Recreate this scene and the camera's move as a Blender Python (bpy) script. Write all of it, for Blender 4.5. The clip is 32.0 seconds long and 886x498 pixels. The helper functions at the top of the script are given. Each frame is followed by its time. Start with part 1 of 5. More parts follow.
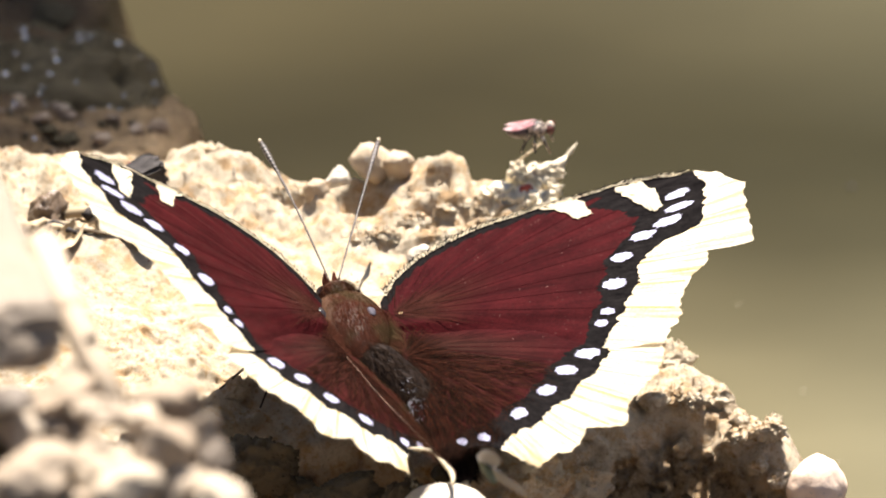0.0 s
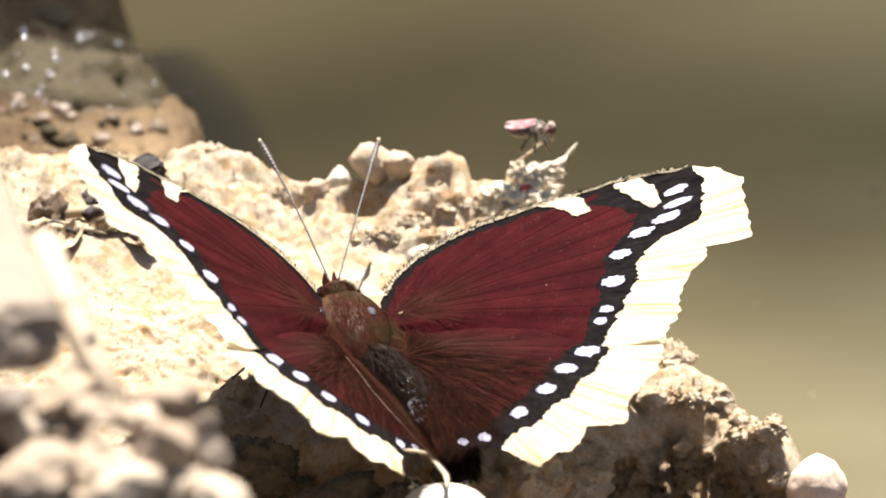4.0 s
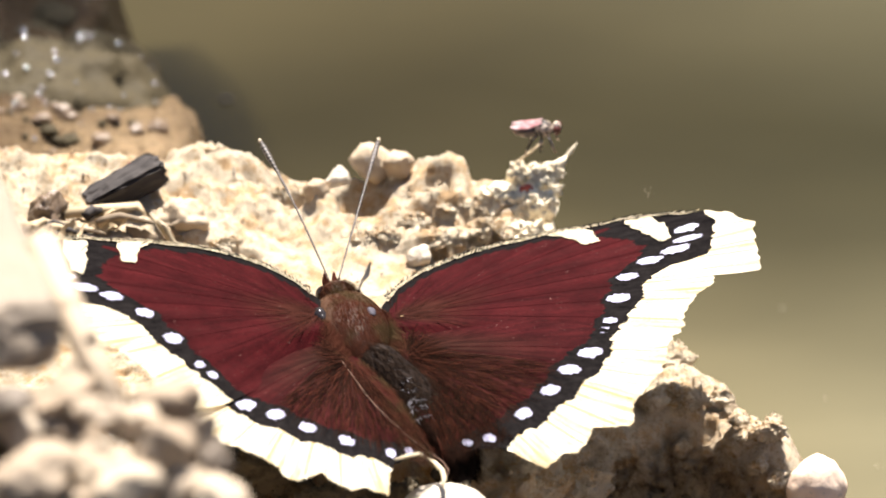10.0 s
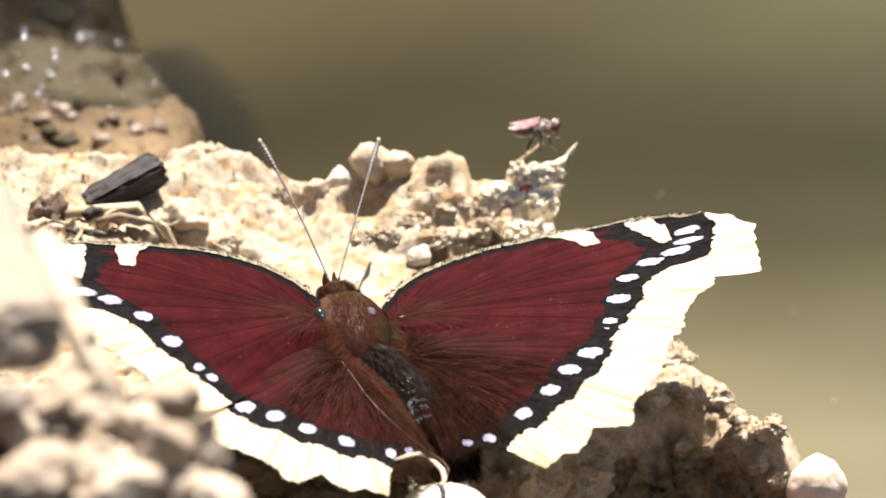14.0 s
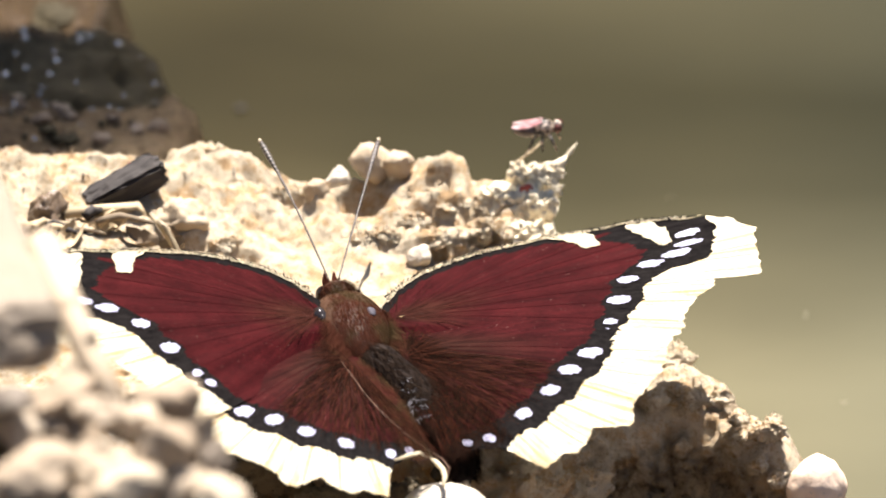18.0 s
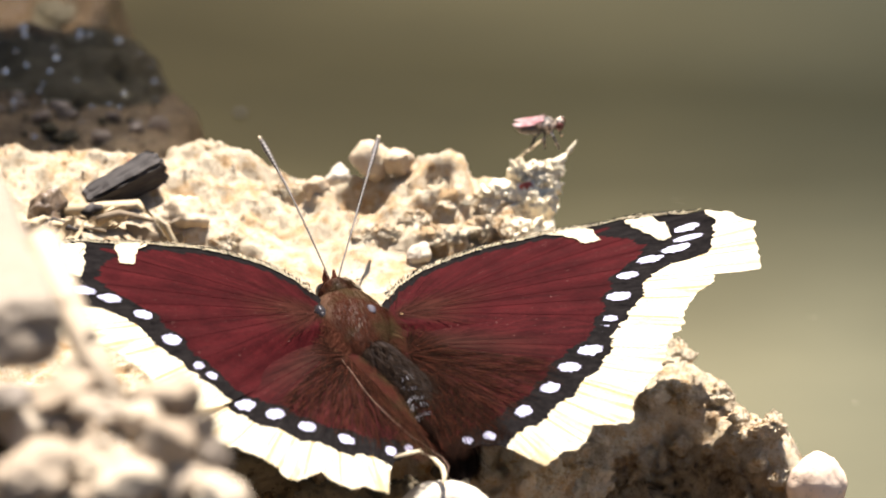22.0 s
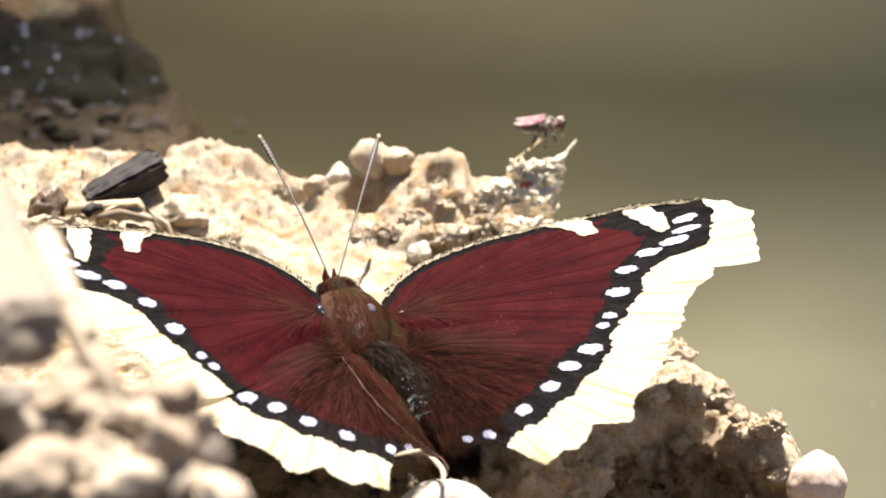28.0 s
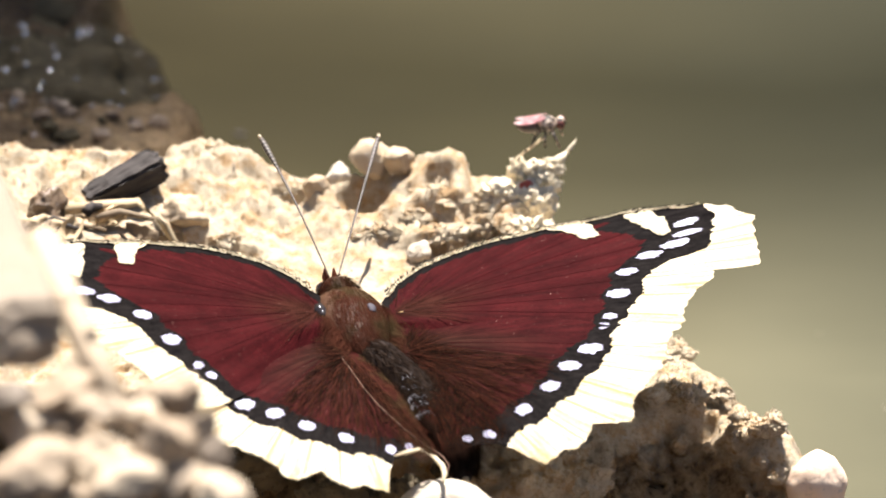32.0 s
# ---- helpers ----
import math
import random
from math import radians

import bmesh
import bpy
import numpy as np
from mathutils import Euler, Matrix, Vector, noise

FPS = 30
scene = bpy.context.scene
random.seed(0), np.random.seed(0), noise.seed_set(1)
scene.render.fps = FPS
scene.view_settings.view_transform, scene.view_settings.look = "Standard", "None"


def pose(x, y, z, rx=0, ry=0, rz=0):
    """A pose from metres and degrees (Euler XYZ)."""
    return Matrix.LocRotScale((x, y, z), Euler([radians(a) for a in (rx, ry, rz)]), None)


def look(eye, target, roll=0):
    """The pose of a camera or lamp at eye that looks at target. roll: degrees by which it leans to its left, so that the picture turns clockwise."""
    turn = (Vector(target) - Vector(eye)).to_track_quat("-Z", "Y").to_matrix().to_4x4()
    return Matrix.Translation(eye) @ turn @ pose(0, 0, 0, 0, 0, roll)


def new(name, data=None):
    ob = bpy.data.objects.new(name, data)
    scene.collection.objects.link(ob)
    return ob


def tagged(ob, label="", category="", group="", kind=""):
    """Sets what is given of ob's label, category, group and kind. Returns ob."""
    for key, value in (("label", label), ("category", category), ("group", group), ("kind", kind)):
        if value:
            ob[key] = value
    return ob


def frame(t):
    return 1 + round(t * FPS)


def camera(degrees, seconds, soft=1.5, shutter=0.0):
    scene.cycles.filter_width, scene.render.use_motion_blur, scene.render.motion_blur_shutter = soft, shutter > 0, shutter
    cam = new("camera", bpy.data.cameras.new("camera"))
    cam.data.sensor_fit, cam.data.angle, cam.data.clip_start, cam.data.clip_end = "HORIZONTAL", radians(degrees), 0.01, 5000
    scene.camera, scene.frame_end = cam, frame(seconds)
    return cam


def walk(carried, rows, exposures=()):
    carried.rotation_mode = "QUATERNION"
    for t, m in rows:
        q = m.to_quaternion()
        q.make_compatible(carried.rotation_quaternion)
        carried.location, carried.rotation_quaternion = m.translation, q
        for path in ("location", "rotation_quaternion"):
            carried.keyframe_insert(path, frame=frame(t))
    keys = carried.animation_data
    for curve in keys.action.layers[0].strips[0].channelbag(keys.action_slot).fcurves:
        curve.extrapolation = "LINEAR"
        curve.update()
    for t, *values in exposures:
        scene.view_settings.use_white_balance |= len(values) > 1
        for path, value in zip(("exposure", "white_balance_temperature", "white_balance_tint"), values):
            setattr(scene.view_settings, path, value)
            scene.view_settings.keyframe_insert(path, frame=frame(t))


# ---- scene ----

MM = 0.001

# ---------- camera: a long lens on a tripod that sinks a hair in the second half ----------
ELEV = radians(33.0)
RANGE = 2.2
AIM = Vector((0, 0, 0.0567))
EYE = AIM + RANGE * Vector((0, -math.cos(ELEV), math.sin(ELEV)))
CAM_UP = Vector((0, math.sin(ELEV), math.cos(ELEV)))
cam = camera(2.4738, 32.0, soft=1.9)
cam.data.dof.use_dof = True
cam.data.dof.focus_distance = RANGE
cam.data.dof.aperture_fstop = 30.0
SAG = ((0, 0), (19, 0), (20, .09), (20.5, .18), (21, .22), (23, .30), (25, .36), (28, .38), (32, .42))
walk(cam, [(t, look(EYE, AIM - CAM_UP * (mm * MM))) for t, mm in SAG],
     exposures=[(0, 1.75), (32, 1.75)])

# ---------- daylight ----------
SUN_WAY = Vector((0.07, 0.46, 0.885)).normalized()
world = bpy.data.worlds.new("world")
scene.world = world
world.use_nodes = True
wn = world.node_tree.nodes
sky = wn.new("ShaderNodeTexSky")
sky.sky_type = "NISHITA"
sky.sun_disc = False
sky.sun_elevation = math.asin(SUN_WAY.z)
sky.sun_rotation = math.atan2(SUN_WAY.x, SUN_WAY.y)
wn["Background"].inputs["Strength"].default_value = 0.040
world.node_tree.links.new(sky.outputs["Color"], wn["Background"].inputs["Color"])
sun = new("sun", bpy.data.lights.new("sun", "SUN"))
sun.data.energy = 5.0
sun.data.angle = radians(0.53)
sun.data.color = (1.0, 0.93, 0.865)
sun.matrix_world = look(SUN_WAY * 5, (0, 0, 0))


# ---------- materials ----------
class Mat:
    """A node material with short-hands."""

    def __init__(self, name, rough=0.7, spec=0.5, metallic=0.0):
        self.m = bpy.data.materials.new(name)
        self.m.use_nodes = True
        self.t = self.m.node_tree
        self.b = self.t.nodes["Principled BSDF"]
        self.b.inputs["Roughness"].default_value = rough
        self.b.inputs["Specular IOR Level"].default_value = spec
        self.b.inputs["Metallic"].default_value = metallic

    def node(self, kind, **sockets):
        n = self.t.nodes.new(kind)
        for k, v in sockets.items():
            n.inputs[k].default_value = v
        return n

    def link(self, a, b):
        self.t.links.new(a, b)

    def coords(self, which="Object", stretch=(1, 1, 1)):
        c = self.t.nodes.new("ShaderNodeTexCoord")
        mp = self.t.nodes.new("ShaderNodeMapping")
        mp.inputs["Scale"].default_value = stretch
        self.link(c.outputs[which], mp.inputs["Vector"])
        return mp.outputs["Vector"]

    def noise(self, scale, detail=4.0, rough=0.6, vec=None):
        n = self.node("ShaderNodeTexNoise", Scale=scale, Detail=detail, Roughness=rough)
        self.link(vec if vec else self.coords(), n.inputs["Vector"])
        return n.outputs["Fac"]

    def ramp(self, fac, stops):
        r = self.t.nodes.new("ShaderNodeValToRGB")
        e = r.color_ramp.elements
        while len(e) < len(stops):
            e.new(0.5)
        for el, (p, c) in zip(e, stops):
            el.position, el.color = p, (*c, 1)
        self.link(fac, r.inputs["Fac"])
        return r.outputs["Color"]

    def mix(self, fac, a, b, mode="MIX"):
        n = self.t.nodes.new("ShaderNodeMix")
        n.data_type, n.blend_type = "RGBA", mode
        for sock, v in ((n.inputs[0], fac), (n.inputs[6], a), (n.inputs[7], b)):
            if isinstance(v, (int, float)):
                sock.default_value = v
            elif isinstance(v, tuple):
                sock.default_value = (*v, 1)
            else:
                self.link(v, sock)
        return n.outputs[2]

    def color(self, c):
        if isinstance(c, tuple):
            self.b.inputs["Base Color"].default_value = (*c, 1)
        else:
            self.link(c, self.b.inputs["Base Color"])
        return self

    def bump(self, fac, dist, strength=1.0):
        n = self.node("ShaderNodeBump", Distance=dist, Strength=strength)
        self.link(fac, n.inputs["Height"])
        self.link(n.outputs["Normal"], self.b.inputs["Normal"])
        return self

    def rand(self):
        return self.t.nodes.new("ShaderNodeObjectInfo").outputs["Random"]

    def island(self):
        return self.t.nodes.new("ShaderNodeNewGeometry").outputs["Random Per Island"]


def mud_material():
    k = Mat("dry_mud", 0.9, 0.25)
    big = k.noise(90, 5, 0.6)
    fine = k.noise(1900, 6, 0.75)
    c = k.mix(big, (0.56, 0.46, 0.325), (0.74, 0.655, 0.515))
    c = k.mix(0.9, c, k.ramp(fine, [(0.33, (0.62, 0.53, 0.42)), (0.45, (0.94, 0.92, 0.89)), (0.66, (1.1, 1.09, 1.06))]), "MULTIPLY")
    c = k.mix(0.8, c, k.ramp(k.noise(430, 5, 0.7), [(0.38, (0.80, 0.58, 0.36)), (0.53, (1, 1, 1))]), "MULTIPLY")
    c = k.mix(k.ramp(k.noise(210, 5, 0.7), [(0.66, (0, 0, 0)), (0.74, (1, 1, 1))]), c, (0.30, 0.19, 0.11))
    # dark below the crust, following the bank's tilt: shade painted on the steep front
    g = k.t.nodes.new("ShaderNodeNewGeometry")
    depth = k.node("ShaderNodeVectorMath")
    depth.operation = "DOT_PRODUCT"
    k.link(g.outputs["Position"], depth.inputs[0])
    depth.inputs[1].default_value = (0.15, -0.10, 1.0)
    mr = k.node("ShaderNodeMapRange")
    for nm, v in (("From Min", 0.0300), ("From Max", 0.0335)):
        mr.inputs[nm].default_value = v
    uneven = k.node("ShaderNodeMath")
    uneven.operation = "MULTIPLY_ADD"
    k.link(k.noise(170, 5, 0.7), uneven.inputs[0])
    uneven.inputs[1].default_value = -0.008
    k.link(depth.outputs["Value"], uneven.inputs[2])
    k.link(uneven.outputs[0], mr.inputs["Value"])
    # the same tone is also the wet brown of the shelf
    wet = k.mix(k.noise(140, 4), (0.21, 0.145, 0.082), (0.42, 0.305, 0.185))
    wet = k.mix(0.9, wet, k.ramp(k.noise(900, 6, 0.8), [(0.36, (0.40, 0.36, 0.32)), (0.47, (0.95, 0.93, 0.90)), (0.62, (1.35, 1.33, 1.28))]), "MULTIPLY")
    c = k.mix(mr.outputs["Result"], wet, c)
    # dark soil with dry stalks farther along the bank
    # darker farther out: the shelf's own brown, with shade painted between the near pebbles
    far = k.node("ShaderNodeVectorMath")
    far.operation = "LENGTH"
    k.link(g.outputs["Position"], far.inputs[0])
    fr = k.node("ShaderNodeMapRange")
    for nm, v in (("From Min", 0.071), ("From Max", 0.089)):
        fr.inputs[nm].default_value = v
    k.link(far.outputs["Value"], fr.inputs["Value"])
    # the dark ground also keeps bounced light off the steep front
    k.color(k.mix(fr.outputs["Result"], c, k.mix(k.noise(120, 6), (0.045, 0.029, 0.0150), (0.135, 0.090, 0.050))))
    rr = k.node("ShaderNodeMapRange")
    for nm, v in (("From Min", 0.0), ("From Max", 1.0), ("To Min", 0.22), ("To Max", 0.92)):
        rr.inputs[nm].default_value = v
    k.link(mr.outputs["Result"], rr.inputs["Value"])
    k.link(rr.outputs["Result"], k.b.inputs["Roughness"])
    k.bump(k.noise(1300, 7, 0.85), 0.0006, 1.0)
    return k.m


def stone_material(name, a, b, rough=0.75, speck=(0.5, 0.45, 0.4)):
    k = Mat(name, rough, 0.35)
    c = k.mix(k.noise(160, 5, 0.6), a, b)
    c = k.mix(k.ramp(k.noise(1300, 4, 0.7), [(0.30, (1, 1, 1)), (0.42, (0, 0, 0))]), c, speck)
    c = k.mix(k.rand(), c, k.mix(1.0, c, (0.80, 0.76, 0.72), "MULTIPLY"))
    k.color(c).bump(k.noise(800, 6, 0.7), 0.0003, 0.6)
    return k.m


def water_material():
    k = Mat("muddy_water", 0.12, 0.3)
    k.b.inputs["IOR"].default_value = 1.33
    far = k.noise(16, 2, 0.5, k.coords("Object", (0.6, 1.3, 1)))
    fine = k.noise(60, 3, 0.5, k.coords("Object", (0.5, 1.0, 1)))
    c = k.mix(far, (0.0126, 0.0107, 0.0028), (0.0282, 0.0232, 0.0078))
    # paler beside the bank and again far out
    tc = k.t.nodes.new("ShaderNodeTexCoord")
    sp = k.t.nodes.new("ShaderNodeSeparateXYZ")
    k.link(tc.outputs["Object"], sp.inputs[0])
    add = k.node("ShaderNodeMath")
    add.operation = "MULTIPLY_ADD"
    k.link(k.noise(9, 2, 0.5), add.inputs[0])
    add.inputs[1].default_value = 0.09
    k.link(sp.outputs["Y"], add.inputs[2])
    band = k.ramp(add.outputs[0], [(0.09, (0.72, 0.72, 0.72)), (0.113, (0.36, 0.36, 0.36)), (0.137, (0.10, 0.10, 0.10)), (0.155, (0.03, 0.03, 0.03)), (0.18, (0.16, 0.16, 0.16)), (0.20, (0.26, 0.26, 0.26))])
    c = k.mix(band, c, (0.176, 0.155, 0.096))
    # left side toned down, the mound's dark reflection painted into the colour
    side = k.node("ShaderNodeMapRange")
    for nm, v in (("From Min", -0.03), ("From Max", 0.05)):
        side.inputs[nm].default_value = v
    k.link(sp.outputs["X"], side.inputs["Value"])
    c = k.mix(1.0, c, k.mix(side.outputs["Result"], (0.80, 0.745, 0.60), (0.95, 1.0, 1.03)), "MULTIPLY")
    # darker to one side
    dim = k.node("ShaderNodeMapRange")
    for nm, v in (("From Min", 0.025), ("From Max", 0.085)):
        dim.inputs[nm].default_value = v
    k.link(sp.outputs["X"], dim.inputs["Value"])
    c = k.mix(1.0, c, k.mix(dim.outputs["Result"], (1.0, 1.0, 1.0), (0.50, 0.54, 0.56)), "MULTIPLY")
    # away from the bank the water is even
    away = k.node("ShaderNodeVectorMath")
    away.operation = "LENGTH"
    k.link(tc.outputs["Object"], away.inputs[0])
    even = k.node("ShaderNodeMapRange")
    for nm, v in (("From Min", 0.17), ("From Max", 0.60)):
        even.inputs[nm].default_value = v
    k.link(away.outputs["Value"], even.inputs["Value"])
    c = k.mix(even.outputs["Result"], c, k.mix(far, (0.022, 0.0195, 0.009), (0.046, 0.041, 0.021)))
    c = k.mix(0.35, c, k.ramp(fine, [(0.3, (0.8, 0.8, 0.78)), (0.7, (1.15, 1.13, 1.1))]), "MULTIPLY")
    k.color(c).bump(k.noise(25, 2, 0.5), 0.002, 0.25)
    return k.m


def wing_material(name, a, b, streak=(70, 3), brown=0.0, rough=0.5, gloss=0.0, thin=0.0, brown_colour=(0.10, 0.035, 0.016)):
    """Scales on a wing: streaks that run out from the root, by the wing's own coordinates."""
    k = Mat(name, rough, gloss)
    k.b.inputs["Specular Tint"].default_value = (1.0, 0.34, 0.26, 1)
    uv = k.coords("UV", (streak[0], streak[1], 1))
    s = k.noise(1.0, 5, 0.65, uv)
    c = k.mix(k.ramp(s, [(0.32, (0, 0, 0)), (0.68, (1, 1, 1))]), a, b)
    grain = k.noise(2600, 3, 0.7)
    c = k.mix(0.55, c, k.ramp(grain, [(0.3, (0.55, 0.55, 0.55)), (0.7, (1.35, 1.35, 1.35))]), "MULTIPLY")
    if brown:
        tc = k.t.nodes.new("ShaderNodeTexCoord")
        sp = k.t.nodes.new("ShaderNodeSeparateXYZ")
        k.link(tc.outputs["UV"], sp.inputs[0])
        r = k.ramp(sp.outputs["Y"], [(brown * 0.3, (1, 1, 1)), (brown, (0, 0, 0))])
        streaks = k.ramp(s, [(0.36, (0, 0, 0)), (0.62, (1, 1, 1))])
        c = k.mix(r, c, k.mix(streaks, tuple(0.55 * q for q in brown_colour), tuple(1.6 * q for q in brown_colour)))
    if brown:
        broad = k.noise(1.0, 4, 0.6, k.coords("UV", (streak[0] * 0.27, 2.2, 1)))
        c = k.mix(0.85, c, k.ramp(broad, [(0.36, (0.70, 0.72, 0.74)), (0.60, (1.12, 1.12, 1.12))]), "MULTIPLY")
        # rubbed dark smudges and single pale scales
        c = k.mix(0.8, c, k.ramp(k.noise(230, 5, 0.7), [(0.36, (0.68, 0.70, 0.74)), (0.56, (1.05, 1.05, 1.05))]), "MULTIPLY")
        c = k.mix(k.ramp(k.noise(3300, 2, 0.5), [(0.715, (0, 0, 0)), (0.78, (1, 1, 1))]), c, (0.15, 0.075, 0.065))
    k.color(c)
    k.bump(grain, 0.00006, 0.5)
    if thin:
        tr = k.t.nodes.new("ShaderNodeBsdfTranslucent")
        k.link(c, tr.inputs["Color"])
        mx = k.node("ShaderNodeMixShader", Fac=thin)
        k.link(k.b.outputs[0], mx.inputs[1])
        k.link(tr.outputs[0], mx.inputs[2])
        k.link(mx.outputs[0], k.t.nodes["Material Output"].inputs["Surface"])
    return k.m


def plain(name, a, b, scale=600, rough=0.6, spec=0.4, bump=0.0001):
    k = Mat(name, rough, spec)
    n = k.noise(scale, 4, 0.65)
    k.color(k.mix(n, a, b)).bump(n, bump, 0.7)
    return k.m


def hair_material(name, a, b, patch=None):
    k = Mat(name, 0.9, 0.0)
    c = k.mix(k.island(), a, b)
    if patch:
        c = k.mix(k.ramp(k.noise(260, 3, 0.6), [(0.47, (0, 0, 0)), (0.62, (1, 1, 1))]), c, k.mix(k.island(), tuple(0.35 * q for q in patch), patch))
    k.color(c)
    return k.m


MUD = mud_material()
WATER = water_material()
TAN = stone_material("tan_stone", (0.34, 0.25, 0.16), (0.52, 0.43, 0.31))
PALE = stone_material("pale_stone", (0.46, 0.40, 0.32), (0.64, 0.58, 0.48))
SLAB = stone_material("weathered_slab", (0.19, 0.155, 0.12), (0.31, 0.265, 0.21))
PINK = stone_material("pinkish_stone", (0.72, 0.48, 0.33), (0.86, 0.76, 0.64))
BROWN = stone_material("brown_stone", (0.10, 0.07, 0.045), (0.22, 0.16, 0.11), 0.35)
DRAB = stone_material("drab_pale_stone", (0.36, 0.29, 0.21), (0.58, 0.49, 0.37))
DRAB_TAN = stone_material("drab_tan_stone", (0.24, 0.185, 0.13), (0.44, 0.355, 0.26))
GREY = stone_material("grey_stone", (0.12, 0.10, 0.08), (0.24, 0.20, 0.16))
# mud with the shade of the bank front and wings painted into its colour
SHADED_SOIL = stone_material("painted_shade_soil", (0.085, 0.068, 0.042), (0.17, 0.135, 0.085), 0.85, (0.05, 0.04, 0.025))
BARK = plain("charred_wood", (0.018, 0.015, 0.014), (0.055, 0.046, 0.042), 500, 0.75, 0.3, 0.0001)
TWIG = plain("dry_twig", (0.10, 0.07, 0.045), (0.26, 0.20, 0.13), 900, 0.8)
STRAW = plain("straw", (0.30, 0.22, 0.13), (0.52, 0.42, 0.27), 900, 0.8)
FIBRE = plain("pale_plant_fibre", (0.54, 0.44, 0.29), (0.86, 0.79, 0.63), 900, 0.85, 0.2, 0.0003)
RED = plain("red_grain", (0.25, 0.03, 0.02), (0.42, 0.10, 0.06), 900, 0.6)
WETROCK = plain("wet_dark_rock", (0.030, 0.025, 0.0155), (0.080, 0.065, 0.039), 420, 0.6, 0.05, 0.0006)
MAROON = wing_material("maroon_scales", (0.0215, 0.0032, 0.0039), (0.039, 0.0052, 0.0061), (60, 3), 0.30, 0.5, 0.03, 0, (0.024, 0.0074, 0.0052))
MAROON_HIND = wing_material("maroon_hind_scales", (0.0180, 0.0032, 0.0038), (0.040, 0.0056, 0.0064), (80, 3), 0.62, 0.5, 0.03, 0, (0.018, 0.0068, 0.0050))
BLACK = wing_material("black_scales", (0.0050, 0.0044, 0.0046), (0.0135, 0.0118, 0.0115), (90, 20), 0, 0.8)
CREAM = wing_material("cream_scales", (0.46, 0.32, 0.13), (0.96, 0.91, 0.75), (150, 2.5), 0, 0.6, 0, 0.36)
BLUE = plain("blue_white_scales", (0.22, 0.215, 0.36), (0.50, 0.48, 0.60), 3500, 0.5, 0.5, 0.00008)
UNDER = wing_material("dark_underside", (0.010, 0.007, 0.006), (0.030, 0.022, 0.016), (120, 40), 0, 0.7)
VEIN = plain("vein_dark", (0.019, 0.0031, 0.0036), (0.032, 0.0048, 0.0056), 900, 0.9, 0.02)
VEIN_TAN = plain("vein_tan", (0.32, 0.19, 0.05), (0.50, 0.33, 0.12), 900, 0.6)
FUR_RED = hair_material("rusty_hair", (0.020, 0.0066, 0.0044), (0.060, 0.0195, 0.0125))
FUR_RUST = hair_material("rust_orange_hair", (0.026, 0.0092, 0.0060), (0.066, 0.0235, 0.0145), (0.056, 0.036, 0.018))
FUR_DARK = hair_material("dark_hair", (0.003, 0.0017, 0.0012), (0.019, 0.0095, 0.0066))
BODY = plain("brown_body", (0.03, 0.012, 0.006), (0.085, 0.038, 0.016), 900, 0.5, 0.3, 0.0002)
ABDOMEN = plain("dark_abdomen", (0.006, 0.004, 0.0035), (0.026, 0.015, 0.011), 900, 0.75, 0.15, 0.0002)
EYE_MAT = plain("dark_eye", (0.008, 0.007, 0.007), (0.03, 0.022, 0.02), 2000, 0.15, 0.6)
LEG = plain("leg_brown", (0.02, 0.014, 0.010), (0.08, 0.055, 0.035), 2000, 0.5)


def antenna_material():
    k = Mat("banded_antenna", 0.5, 0.4)
    w = k.node("ShaderNodeTexWave", Scale=620.0, Distortion=2.5)
    w.bands_direction = "Y"
    k.link(k.coords(), w.inputs["Vector"])
    k.color(k.ramp(w.outputs["Fac"], [(0.5, (0.012, 0.008, 0.007)), (0.98, (0.17, 0.14, 0.125))]))
    return k.m


ANTENNA = antenna_material()


# ---------- mesh helpers ----------
def mesh_of(name, verts, faces, mat, uv=None, smooth=True):
    me = bpy.data.meshes.new(name)
    me.from_pydata([tuple(v) for v in verts], [], [tuple(f) for f in faces])
    me.materials.append(mat)
    if uv is not None:
        lay = me.uv_layers.new(name="UVMap")
        for lp in me.loops:
            lay.data[lp.index].uv = uv[lp.vertex_index]
    if smooth:
        me.polygons.foreach_set("use_smooth", [True] * len(me.polygons))
    me.update()
    return me


def part(name, data, parent, label=""):
    ob = new(name, data)
    ob.parent = parent
    if label:
        tagged(ob, label)
    return ob


def vnoise(x, y, seed=0):
    """Smooth value noise on the plane, -1 to 1."""
    xi, yi = np.floor(x).astype(np.int64), np.floor(y).astype(np.int64)
    fx, fy = x - xi, y - yi
    fx, fy = fx * fx * (3 - 2 * fx), fy * fy * (3 - 2 * fy)

    def h(a, b):
        n = (a * 374761393 + b * 668265263 + seed * 974711) & 0xFFFFFFFF
        n = ((n ^ (n >> 13)) * 1274126177) & 0xFFFFFFFF
        return ((n ^ (n >> 16)) & 0xFFFF) / 32767.5 - 1
    a = h(xi, yi) * (1 - fx) + h(xi + 1, yi) * fx
    b = h(xi, yi + 1) * (1 - fx) + h(xi + 1, yi + 1) * fx
    return a * (1 - fy) + b * fy


def fbm(x, y, scale, octaves=4, seed=0, gain=0.5):
    out, amp = 0, 1.0
    for i in range(octaves):
        out = out + amp * vnoise(x / scale * 2 ** i + 17.3 * i, y / scale * 2 ** i - 9.1 * i, seed + i)
        amp *= gain
    return out


